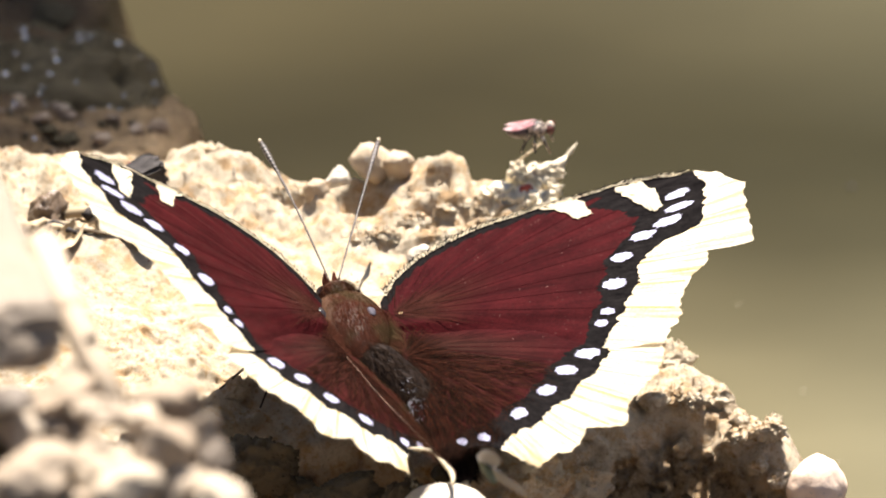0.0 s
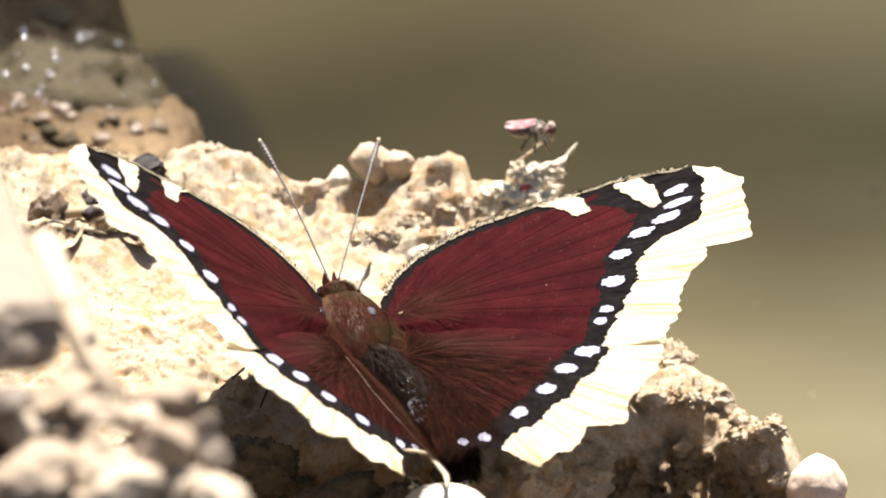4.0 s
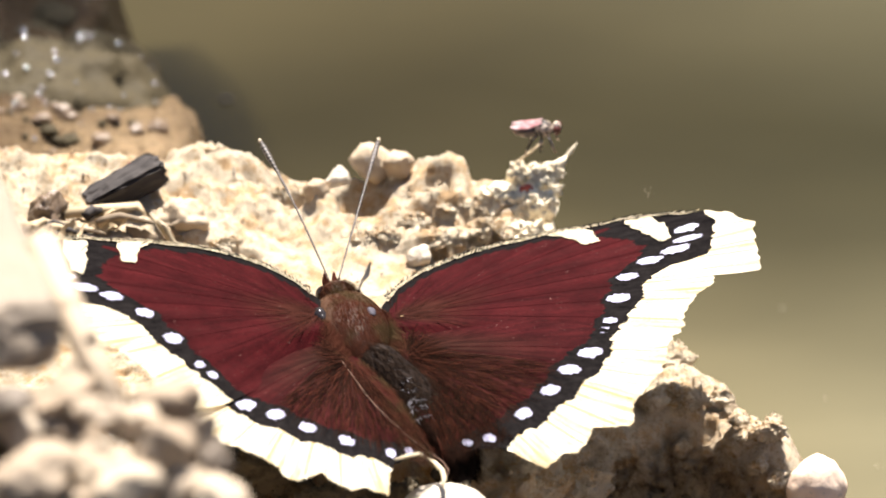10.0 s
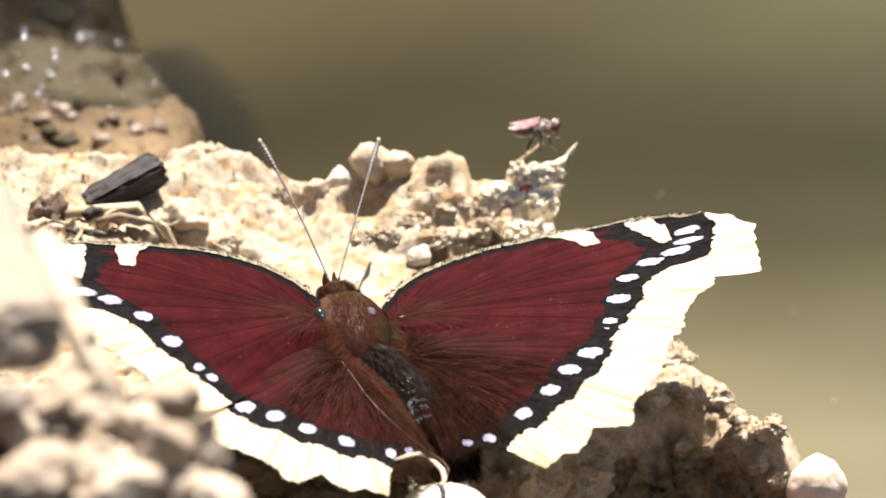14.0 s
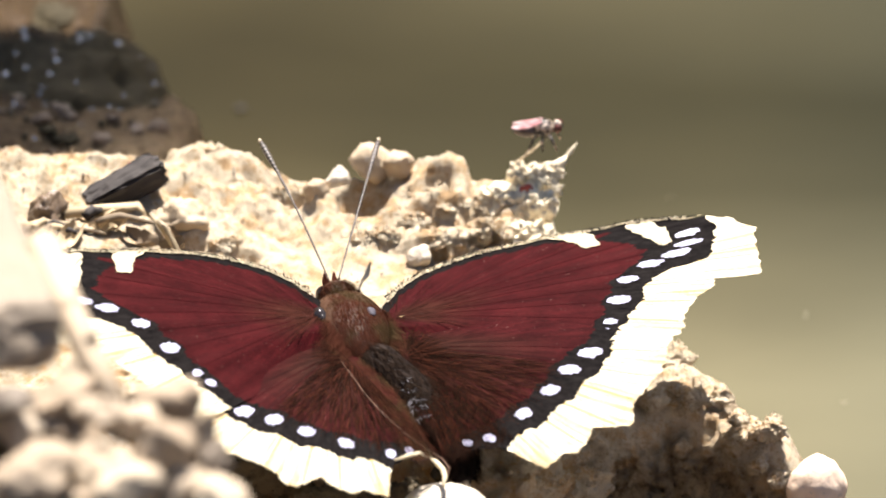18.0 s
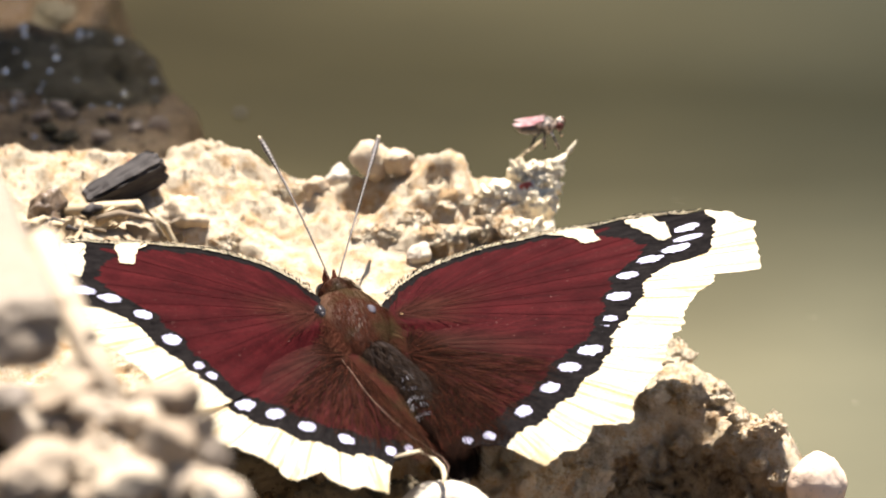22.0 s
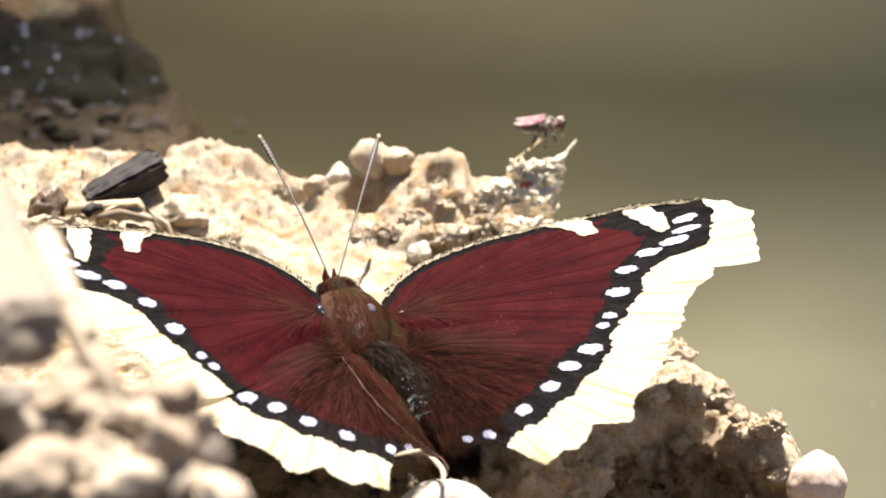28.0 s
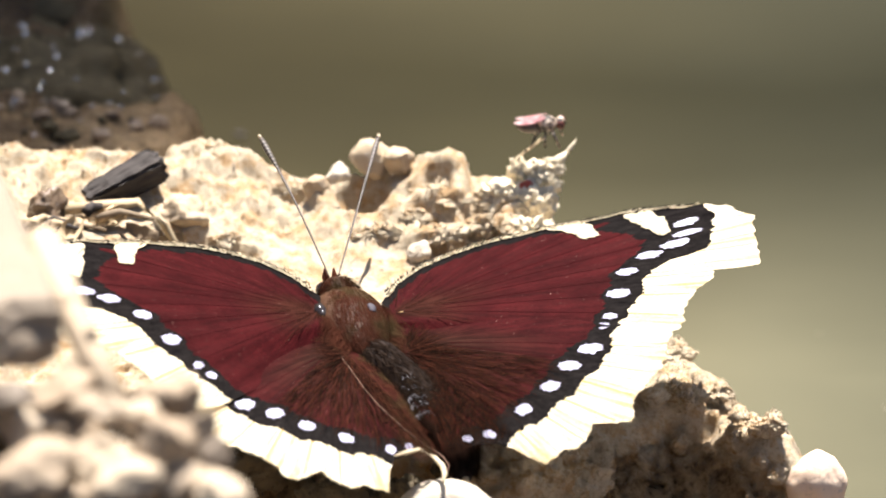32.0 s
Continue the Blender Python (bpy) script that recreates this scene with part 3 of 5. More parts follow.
def litter():
    rnd = random.Random(4)
    for i in range(13):
        x, y = rnd.uniform(-46, -36), rnd.uniform(14.5, 18.5)
        a = rnd.uniform(-0.5, 0.9)
        ln = rnd.uniform(2.5, 6.5)
        z = ground_at(x, y) + 0.5
        pts = [(x + math.cos(a) * ln * s, y + math.sin(a) * ln * s * 0.5, z + 1.2 * math.sin(s * 3.0) * rnd.uniform(0.3, 1)) for s in (0, 0.2, 0.4, 0.6, 0.8, 1)]
        twig(pts, rnd.uniform(0.35, 0.75), (TWIG, STRAW, BARK)[i % 3], label="short bent dry twig among litter on the mud")
    # curled dead leaf scraps
    for i, (x, y, a) in enumerate(((-36.0, 16.5, 20), (-32.5, 14.5, -35), (-40.5, 13.5, 60), (-30.0, 16.0, 10))):
        verts, faces = [], []
        n = 8
        for j in range(n + 1):
            for k in range(n + 1):
                u, v = j / n - 0.5, k / n - 0.5
                w = 1 - 1.6 * u * u
                verts.append((u * 4.4 * MM, v * 2.3 * w * MM, (1.2 * u * u + 2.6 * v * v + 0.35 * noise.noise(Vector((u * 5, v * 5, i)))) * MM * 1.6))
        for j in range(n):
            for k in range(n):
                q = j * (n + 1) + k
                faces.append((q, q + 1, q + n + 2, q + n + 1))
        ob = new("leaf_scrap", mesh_of("leaf_scrap", verts, faces, TWIG if i % 2 else STRAW))
        ob.matrix_world = pose(x * MM, y * MM, (ground_at(x, y) + 0.3) * MM, 12, -10, a)
        tagged(ob, "curled scrap of dead tan leaf on the mud", "leaf")
    # a thin bent root along the foot of the chip
    twig([(-41, 18.5, ground_at(-41, 18.5) + 0.8), (-37, 19.2, ground_at(-37, 19.2) + 1.2), (-33, 19.4, ground_at(-33, 19.4) + 1.5), (-30, 17.6, ground_at(-30, 17.6) + 1.0), (-28.6, 14.5, ground_at(-28.6, 14.5) + 0.2)],
         0.7, STRAW, "root", "thin pale bent root lying on the mud", "root", 0.4)


def plant_tuft():
    """The ragged pale fibre clump with a thorn, on which the fly sits."""
    root = new("plant_debris")
    root.matrix_world = pose(0.0085, 0.0285, 0.0415)
    tagged(root, "ragged pale clump of plant fibre with a thorn on the crest", "plant debris")
    for at, size, seed in (((1.6, -0.1, 5.6), (1.6, 1.4, 2.0), 61), ((3.3, 0.4, 6.5), (1.2, 0.9, 1.0), 62), ((0.5, -2.5, 3.9), (2.4, 1.8, 2.0), 63), ((-2.3, -1.6, 4.4), (2.6, 1.7, 1.5), 64),
                           ((2.2, -3.2, 3.6), (1.8, 1.4, 2.4), 66), ((-0.3, 0.1, 6.0), (1.1, 0.9, 1.7), 69), ((2.9, -0.6, 4.9), (1.3, 1.0, 1.5), 67), ((1.1, -7.0, 2.4), (2.2, 1.6, 2.2), 68)):
        ob = part("clump", lump_mesh("clump", size, FIBRE, seed, detail=5, rough=0.5, fine=0.12, crumb=0.24), root)
        granulate(ob, 260, 0.04, 0.15, seed, FIBRE)
        ob.location = Vector(at) * MM

    def spike(name, pts, r, taper=0.95):
        ob = twig(pts, r, STRAW if name == "stub" else FIBRE, name, taper=taper)
        ob.parent = root
        return ob
    spike("thorn", ((3.4, 0.5, 6.7), (4.5, 1.0, 7.4), (5.3, 1.5, 8.2), (6.0, 2.1, 9.1)), 0.75)
    stub = spike("stub", ((-1.1, 0.1, 6.0), (-0.5, 0.9, 7.3), (0.6, 1.4, 8.0), (1.4, 1.7, 8.5), (2.2, 2.1, 9.1)), 0.22, 0.5)
    granulate(stub, 30, 0.06, 0.2, 70, TWIG)
    rnd = random.Random(12)
    for _ in range(40):
        a = Vector((rnd.uniform(-3, 4.0), rnd.uniform(-1.0, 0.8), rnd.uniform(1.0, 6.0)))
        b = a + Vector((rnd.uniform(-1.0, 1.2), rnd.uniform(-0.8, 0.2), rnd.uniform(-0.6, 0.9)))
        spike("splinter", (tuple(a), tuple(a.lerp(b, 0.5) + Vector((0.1, 0, -0.15))), tuple(b)), rnd.uniform(0.10, 0.22))
    ob = part("red_grain", lump_mesh("red_grain", (0.8, 0.5, 0.9), RED, 65, detail=2), root, "dark red grain")
    ob.location = Vector((0.6, -2.4, 5.8)) * MM


def crumbs():
    """Loose crumbs of mud over the bank, in two shades."""
    for name, mat, count, seed, lo, hi in (("mud_crumbs", MUD, 9000, 1, 0.05, 0.24), ("pale_grit", PALE, 900, 2, 0.08, 0.35), ("dark_grit", BROWN, 16, 3, 0.1, 0.22), ("red_grit", RED, 26, 4, 0.15, 0.4)):
        rnd = np.random.RandomState(seed)
        x = rnd.uniform(-50, 42, count)
        y = rnd.uniform(-26, 34, count)
        z = ground_height(x, y)
        rough = (y > 21) | (y > 30 - 1.05 * x)
        keep = (z > 24) & (rough | (rnd.rand(count) < (0.12 if mat is MUD else 0.6))) & (y > -8)
        verts, faces = [], []
        base = [(1, 0, 0), (-1, 0, 0), (0, 1, 0), (0, -1, 0), (0, 0, 1), (0, 0, -1)]
        tri = [(0, 2, 4), (2, 1, 4), (1, 3, 4), (3, 0, 4), (2, 0, 5), (1, 2, 5), (3, 1, 5), (0, 3, 5)]
        for px, py, pz in zip(x[keep], y[keep], z[keep]):
            s = lo + (hi - lo) * rnd.rand() ** 3
            o = len(verts)
            rot = Euler(rnd.uniform(0, 6, 3)).to_matrix()
            for b in base:
                v = rot @ (Vector(b) * s * rnd.uniform(0.6, 1.2))
                verts.append(((px + v.x) * MM, (py + v.y) * MM, (pz + v.z + s * 0.3) * MM))
            faces += [tuple(o + i for i in f) for f in tri]
        ob = new(name, mesh_of(name, verts, faces, mat, smooth=False))
        tagged(ob, "loose crumbs and grit scattered over dry mud", "grit", kind="stuff")


def boulder(name, at, size, mat, seed, label, turn):
    """A blocky stone with worn corners."""
    bm = bmesh.new()
    bmesh.ops.create_cube(bm, size=2)
    bmesh.ops.subdivide_edges(bm, edges=bm.edges[:], cuts=13, use_grid_fill=True)
    for v in bm.verts:
        p = v.co.copy()
        q = p * (1.0 / (1 + 0.16 * max(0, p.length - 1)))
        q += p.normalized() * (0.12 * noise.noise(p * 1.4 + Vector((seed, 0, 0))) + 0.05 * noise.noise(p * 4 + Vector((0, seed, 0))))
        v.co = Vector((q.x * size[0], q.y * size[1], q.z * size[2])) * MM
    me = bpy.data.meshes.new(name)
    bm.to_mesh(me)
    bm.free()
    me.materials.append(mat)
    me.polygons.foreach_set("use_smooth", [True] * len(me.polygons))
    ob = new(name, me)
    ob.matrix_world = pose(at[0] * MM, at[1] * MM, at[2] * MM, *turn)
    return tagged(ob, label, "stone")


def near_stones():
    boulder("flat_stone", (-50.2, -88.0, 112.4), (8.2, 21.0, 3.4), SLAB, 71, "large pale flat-topped stone on the near bank", (-9, 5, 11))
    stick = twig([(-40.9, -89.4, 115.5), (-38.2, -99.7, 114.3), (-35.5, -106.6, 112.3), (-32.7, -112.2, 109.5)], 1.8, DRAB, "stick", "pale dry stick leaning on a stone", "stick", 0.2)
    part("knot", ellipsoid("knot", (-38.2, -99.7, 114.4), (1.8, 2.1, 1.8), DRAB, 4), stick, "worn knot")
    part("stub", tube("stub", [(-36.4, -104.4, 113.0), (-35.8, -105.0, 114.2), (-35.3, -105.4, 115.2)], [0.9, 0.7, 0.4], DRAB, 8), stick, "broken side shoot")
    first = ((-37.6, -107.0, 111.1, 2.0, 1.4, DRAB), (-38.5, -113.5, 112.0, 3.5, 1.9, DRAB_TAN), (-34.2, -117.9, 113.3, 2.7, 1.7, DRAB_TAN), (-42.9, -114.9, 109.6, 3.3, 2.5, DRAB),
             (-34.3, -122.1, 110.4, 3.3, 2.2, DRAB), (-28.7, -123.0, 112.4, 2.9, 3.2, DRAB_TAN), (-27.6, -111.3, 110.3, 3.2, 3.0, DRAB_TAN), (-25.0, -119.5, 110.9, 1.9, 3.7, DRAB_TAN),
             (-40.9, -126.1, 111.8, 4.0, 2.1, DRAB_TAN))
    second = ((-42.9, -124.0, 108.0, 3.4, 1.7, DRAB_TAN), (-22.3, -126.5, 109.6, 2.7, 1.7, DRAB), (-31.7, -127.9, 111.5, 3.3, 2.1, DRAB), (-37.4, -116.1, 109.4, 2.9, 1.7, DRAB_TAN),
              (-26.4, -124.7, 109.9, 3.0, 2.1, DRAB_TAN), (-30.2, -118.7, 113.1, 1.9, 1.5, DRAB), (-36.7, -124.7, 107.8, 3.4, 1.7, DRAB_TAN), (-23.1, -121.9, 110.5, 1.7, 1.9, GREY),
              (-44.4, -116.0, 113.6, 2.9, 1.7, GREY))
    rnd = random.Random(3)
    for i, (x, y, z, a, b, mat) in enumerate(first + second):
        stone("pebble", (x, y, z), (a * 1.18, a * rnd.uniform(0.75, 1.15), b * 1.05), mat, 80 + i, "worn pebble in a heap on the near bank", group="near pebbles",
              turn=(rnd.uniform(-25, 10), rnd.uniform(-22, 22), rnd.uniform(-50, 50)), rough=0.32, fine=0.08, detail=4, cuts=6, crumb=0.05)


def wet_mound():
    """Dark wet rocks with bubbles at the end of the muddy shelf behind the bank."""
    rocks = (((-44.5, 74, 19), (17, 18, 15.2)), ((-58, 80, 19.5), (14, 15, 13.0)), ((-35.5, 68, 20), (7, 13, 11.5)), ((-36.5, 77, 27.5), (4.5, 3.5, 4.2)), ((-45, 79, 29), (6, 3.5, 4.0)),
             ((-42, 92, 27.9), (4.6, 3.4, 1.8)), ((-50, 95, 27.6), (6, 3, 1.8)), ((-39.5, 70, 29.0), (3.5, 3, 2.4)), ((-48, 75, 30), (3.5, 3, 2.2)))
    for i, (at, size) in enumerate(rocks):
        stone("wet_rock", at, size, WETROCK, 100 + i, "dark wet glistening rock at the water's edge", category="rock", rough=0.10, fine=0.07, detail=5, crumb=0.09)
    k = Mat("bubble_film", 0.2, 0.9, 1.0)
    k.color((0.9, 0.9, 0.9))
    rnd = random.Random(8)
    made = 0
    while made < 72:
        x, y = rnd.uniform(-56, -30.5), rnd.uniform(57, 82)
        top = max((c[2] + s[2] * math.sqrt(max(0, 1 - ((x - c[0]) / s[0]) ** 2 - ((y - c[1]) / s[1]) ** 2)) for c, s in rocks if ((x - c[0]) / s[0]) ** 2 + ((y - c[1]) / s[1]) ** 2 < 0.85), default=None)
        if top is None:
            continue
        r = 0.15 + 0.26 * rnd.random() ** 2
        ob = new("bubble", lump_mesh("bubble", (r, r, r), k.m, made, detail=2, rough=0.0, fine=0.0))
        ob.matrix_world = pose(x * MM, y * MM, (top + 0.25) * MM)
        tagged(ob, "glinting water bubble on the wet rock", "bubble", "foam bubbles")
        made += 1
    for _ in range(34):
        x, y, r = -34 - 20 * rnd.random() ** 0.7, rnd.uniform(44, 66), rnd.uniform(0.14, 0.3)
        ob = new("bubble", lump_mesh("bubble", (r, r, r), k.m, 1, detail=2, rough=0.0, fine=0.0))
        ob.matrix_world = pose(x * MM, y * MM, (ground_at(x, y) + 0.2) * MM)
        tagged(ob, "glinting water bubble on wet mud", "bubble", "foam bubbles")
    for i in range(70):
        x, y = rnd.uniform(-56, -31), rnd.uniform(38, 68)
        r = 0.3 + 0.7 * rnd.random() ** 2
        stone("pebble", (x, y), (r * 1.2, r, r * 0.8), (WETROCK, BROWN)[i % 2], 130 + i, "small wet pebble on the muddy shelf", group="shelf pebbles", detail=3, rough=0.4, cuts=4)


def shading_plant():
    """An added tall reed, unseen beyond the view, whose shadow sways over the mound."""
    root = new("reed")
    root.matrix_world = pose(-0.110, 0.189, 0.010)
    tagged(root, "tall unseen green reed with a fan of narrow blades, added to shade the mound", "plant")
    green = plain("green_leaf", (0.035, 0.07, 0.015), (0.07, 0.12, 0.03), 90, 0.5)
    tip = Vector((-37, 70, 33)) + SUN_WAY * 290 - Vector((-110, 189, 10))
    stalk = [(0, 0, -90), (2, 0, 60), (8, 1, 150), (24, 3, 225), tuple(tip * 0.72 + Vector((-6, 0, 86)))]
    part("stalk", tube("stalk", stalk, [2.2, 2.0, 1.8, 1.5, 1.0], green, 8), root)
    start = Vector(stalk[-1])
    along = (tip + Vector((24, 2, -4))) - start
    n = 12
    for k in range(23):
        v = k / 11 - 1
        verts, faces = [], []
        reach = 1 - 0.16 * v * v
        for i in range(n + 1):
            u = i / n
            c = start + along * u * reach
            spread = 25.0 * v - 11 * min(1, u * 2.2) ** 0.7
            w = 1.0 * math.sin(math.pi * (0.08 + 0.9 * u)) ** 0.4
            for j in (-1, 0, 1):
                verts.append((c.x * MM, (c.y + spread + j * w) * MM, (c.z + 3 * v * v - 0.45 * (spread + 11 + j * w) + (0.15 if j == 0 else 0)) * MM))
        for i in range(n):
            for j in range(2):
                q = i * 3 + j
                faces.append((q, q + 1, q + 4, q + 3))
        part("blade", mesh_of("blade", verts, faces, green), root)
    return root


reed = shading_plant()
crest_stones()
wood_chip()
litter()
plant_tuft()
crumbs()
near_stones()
wet_mound()

# ---------- the butterfly ----------
BODY_AXES = Matrix(((0.9339, -0.2817, 0.2200), (0.2976, 0.9538, -0.0421), (-0.1980, 0.1048, 0.9746)))  # right, ahead, up as columns
FORE = [(-0.8, 4.6), (1.0, 7.9), (3.9, 10.4), (7.3, 11.9), (11, 12.9), (16.5, 13.6), (22.2, 13.9), (27.2, 14.2), (32.2, 14.1), (35, 13.6),
        (37.7, 12.2), (40.2, 9.7), (39.9, 6.1), (40.1, 3.6), (40.3, -0.7), (37.8, -0.9), (35.2, -0.6), (34.9, -3.4), (32.8, -5.1), (31.9, -7.9),
        (31.3, -11.4), (30.2, -12.7), (29.6, -14.6), (24.1, -13.6), (17.7, -10.9), (9, -6.2), (2, -2.6), (-0.6, -1.6)]
HIND = [(-1.4, 3.2), (5, 3.6), (10, 1.0), (15.8, -3.6), (21.5, -9.0), (26.3, -13.6), (27.0, -16.3), (25.6, -19.5), (24, -21), (22.6, -23), (21.2, -24),
        (20.3, -28), (17.6, -26.6), (16.3, -26.2), (14.8, -28.5), (12.2, -29), (10, -30.3), (7.3, -25.3), (5.9, -23.7), (3.2, -22.8),
        (1.4, -21.8), (-0.2, -14.5), (-1.2, -7)]
FORE_IN = ([-32, -28, -14.4, -3.5, 4.6, 7.4, 10.7, 16, 22, 27, 33], [23, 23, 23.3, 23.5, 24.5, 26.1, 28.1, 29, 27, 25, 99])
FORE_OUT = ([-32, -24.6, -18.5, -12, -4, 2.3, 4.5, 6.8, 13.5, 19.3, 22, 24], [26.5, 26.1, 26.1, 27.3, 27.5, 28.8, 30.3, 34.7, 36.4, 37.3, 38, 99])
HIND_IN = ([-90, -77, -54, -41, -33, -20], [20.1, 20.3, 20.2, 19.9, 21.2, 22])
HIND_OUT = ([-78, -74.5, -65, -53, -43, -34, -20], [99, 25.4, 24.8, 24.8, 24.9, 25.1, 25.3])
# places and half sizes of the blue-white spots
FORE_SPOTS = ((32.7, 10.15, 1.4, 0.5), (32.8, 8.0, 1.5, 0.6), (31.4, 5.65, 1.6, 0.65), (28.5, 4.2, 1.35, 0.75), (26.0, 1.3, 1.15, 0.85), (24.85, -3.1, 1.25, 0.9),
              (23.7, -7.3, 0.85, 0.5), (22.85, -8.9, 0.75, 0.65))
HIND_SPOTS = ((19.1, -13.0, 1.35, 0.95), (16.4, -14.8, 1.2, 0.95), (13.6, -17.2, 1.05, 0.95), (10.0, -19.7, 0.9, 1.0), (5.7, -22.0, 0.9, 0.6), (3.3, -21.7, 0.7, 0.5))


CURL = ((5.8, -23.3), (4.0, -22.8), (2.2, -22.2), (1.1, -23.7), (0.9, -25.2), (1.3, -26.6), (2.2, -28.1))


def outline(points, n):
    p = np.array(points + points[:1], float)
    seg = np.hypot(*np.diff(p, axis=0).T)
    at = np.concatenate([[0], np.cumsum(seg)])
    s = np.linspace(0, at[-1], n, endpoint=False)
    return np.stack([np.interp(s, at, p[:, 0]), np.interp(s, at, p[:, 1])], 1)


class Wing:
    """One wing: the forms of its zones by rays that run out from the root."""

    def __init__(self, fore, sign):
        self.fore, self.sign = fore, sign
        pts = FORE if fore else HIND
        self.root = np.array((1.0, 2.0) if fore else (2.0, -1.0))
        n = 260 if fore else 240
        e = outline(pts, n)
        rs = np.random.RandomState(11 if fore else 12)
        a = np.degrees(np.arctan2(e[:, 1], e[:, 0]))
        r = np.hypot(e[:, 0], e[:, 1])
        outer = (r > 27) & (a < 20) if fore else (r > 21) & (a < -25)
        jag = np.where(outer, 0.22, 0.07) * rs.uniform(-1, 1, n)
        e = e * (1 + jag / np.maximum(r, 3))[:, None]
        self.e, self.n = e, n
        ia, ir = FORE_IN if fore else HIND_IN
        oa, orr = FORE_OUT if fore else HIND_OUT
        s = np.linspace(0.02, 1, 240)
        marks = [(math.degrees(math.atan2(y, x)), b / math.hypot(x, y) * 57.3) for x, y, _, b in (FORE_SPOTS if fore else HIND_SPOTS)]
        self.s1, self.s2 = np.ones(n), np.ones(n)
        j1, j2 = rs.uniform(-0.28, 0.28, n), rs.uniform(-0.25, 0.25, n)
        for i in range(n):
            p = self.root + s[:, None] * (e[i] - self.root)
            pa, pr = np.degrees(np.arctan2(p[:, 1], p[:, 0])), np.hypot(p[:, 0], p[:, 1])
            bulge = sum(np.exp(-((pa - m) / (1.35 * wd)) ** 2) for m, wd in marks)
            hit = np.nonzero(pr >= np.interp(pa, ia, ir) + j1[i] + 0.35 - 0.75 * np.minimum(bulge, 1))[0]
            if len(hit):
                self.s1[i] = s[hit[0]]
            ln = np.hypot(*(e[i] - self.root))
            if fore and e[i, 1] > 3.5 and e[i, 0] < 36:
                along = e[(i + 1) % n] - e[i - 1]
                slant = abs(along[0] * (e[i] - self.root)[1] - along[1] * (e[i] - self.root)[0]) / (np.hypot(*along) * ln)
                self.s1[i] = min(self.s1[i], 1 - min((1.25 + 0.8 * j1[i]) / max(slant, 0.1), 0.45 * ln) / ln)
            hit = np.nonzero(pr >= np.interp(pa, oa, orr) + j2[i] - 0.3 + 0.65 * np.minimum(bulge, 1))[0]
            if len(hit):
                self.s2[i] = s[hit[0]]
            self.s1[i] = max(0.1, min(self.s1[i], self.s2[i]))

    def height(self, x, y):
        r = math.hypot(x, y)
        a = math.atan2(y, x)
        if self.fore:
            z = 0.5 * math.sin(min(1, r / 41) * math.pi) * float(step(-31, -5, math.degrees(a))) + 0.10 * (r / 30) ** 2 * math.sin(a * 42) + 0.12 * max(0, r - 26) / 12 * math.sin(a * 105)
            z -= 0.9 * float(step(-8, -34, math.degrees(a))) * math.exp(-((r - 10) / 9) ** 2)
        else:
            z = 0.5 * math.sin(min(1, r / 30) * math.pi) + 0.10 * (r / 25) ** 2 * math.sin(a * 30) + 0.10 * max(0, r - 21) / 9 * math.sin(a * 85)
            z -= 0.022 * max(0.0, math.degrees(a) + 35) * min(1, r / 20)
        return float(z)

    def place(self, p, lift=0.0):
        return Vector((self.sign * p[0], p[1], self.height(p[0], p[1]) + lift)) * MM

    def zone(self, name, lo, hi, rings, mat, lift=0.0, flip=False):
        verts, uv, faces = [], [], []
        for i in range(self.n):
            for j in range(rings + 1):
                s = lo[i] + (hi[i] - lo[i]) * j / rings
                p = self.root + s * (self.e[i] - self.root)
                verts.append(self.place(p, lift))
                uv.append((math.atan2(p[1] - self.root[1], p[0] - self.root[0]) / 3 + 0.5, s))
        w = rings + 1
        for i in range(self.n):
            k = (i + 1) % self.n
            if hi[i] - lo[i] < 0.004 and hi[k] - lo[k] < 0.004:
                continue
            for j in range(rings):
                f = (i * w + j, i * w + j + 1, k * w + j + 1, k * w + j)
                faces.append(f if (self.sign > 0) != flip else f[::-1])
        return mesh_of(name, verts, faces, mat, uv)

    def spot(self, cx, cy, a, b, turn, mat, name, lift=0.09, seed=0):
        rs = np.random.RandomState(seed)
        verts, faces = [self.place((cx, cy), lift)], []
        n = 34
        for q, ring in ((0.55, 0), (1.0, 1)):
            for i in range(n):
                t = 2 * math.pi * i / n
                k = q * (1 + (0.20 * rs.uniform(-1, 1) if ring else 0))
                u, v = a * k * math.cos(t), b * k * math.sin(t)
                verts.append(self.place((cx + u * math.cos(turn) - v * math.sin(turn), cy + u * math.sin(turn) + v * math.cos(turn)), lift))
        for i in range(n):
            k = (i + 1) % n
            tri, quad = (0, 1 + i, 1 + k), (1 + i, 1 + n + i, 1 + n + k, 1 + k)
            faces += [tri, quad] if self.sign > 0 else [tri[::-1], quad[::-1]]
        return mesh_of(name, verts, faces, mat)

    def patch(self, points, mat, seed, lift=0.17):
        """A ragged patch of scales inside an outline."""
        rs = np.random.RandomState(seed)
        e = outline(list(points), 56) + rs.uniform(-0.16, 0.16, (56, 2))
        mid = e.mean(0)
        verts = [self.place(mid, lift)] + [self.place(mid + (p - mid) * q, lift) for q in (0.5, 1.0) for p in e]
        faces = []
        for i in range(56):
            k = (i + 1) % 56
            for f in ((0, 1 + k, 1 + i), (1 + i, 1 + k, 57 + k, 57 + i)):
                faces.append(f if self.sign > 0 else f[::-1])
        return mesh_of("patch", verts, faces, mat)

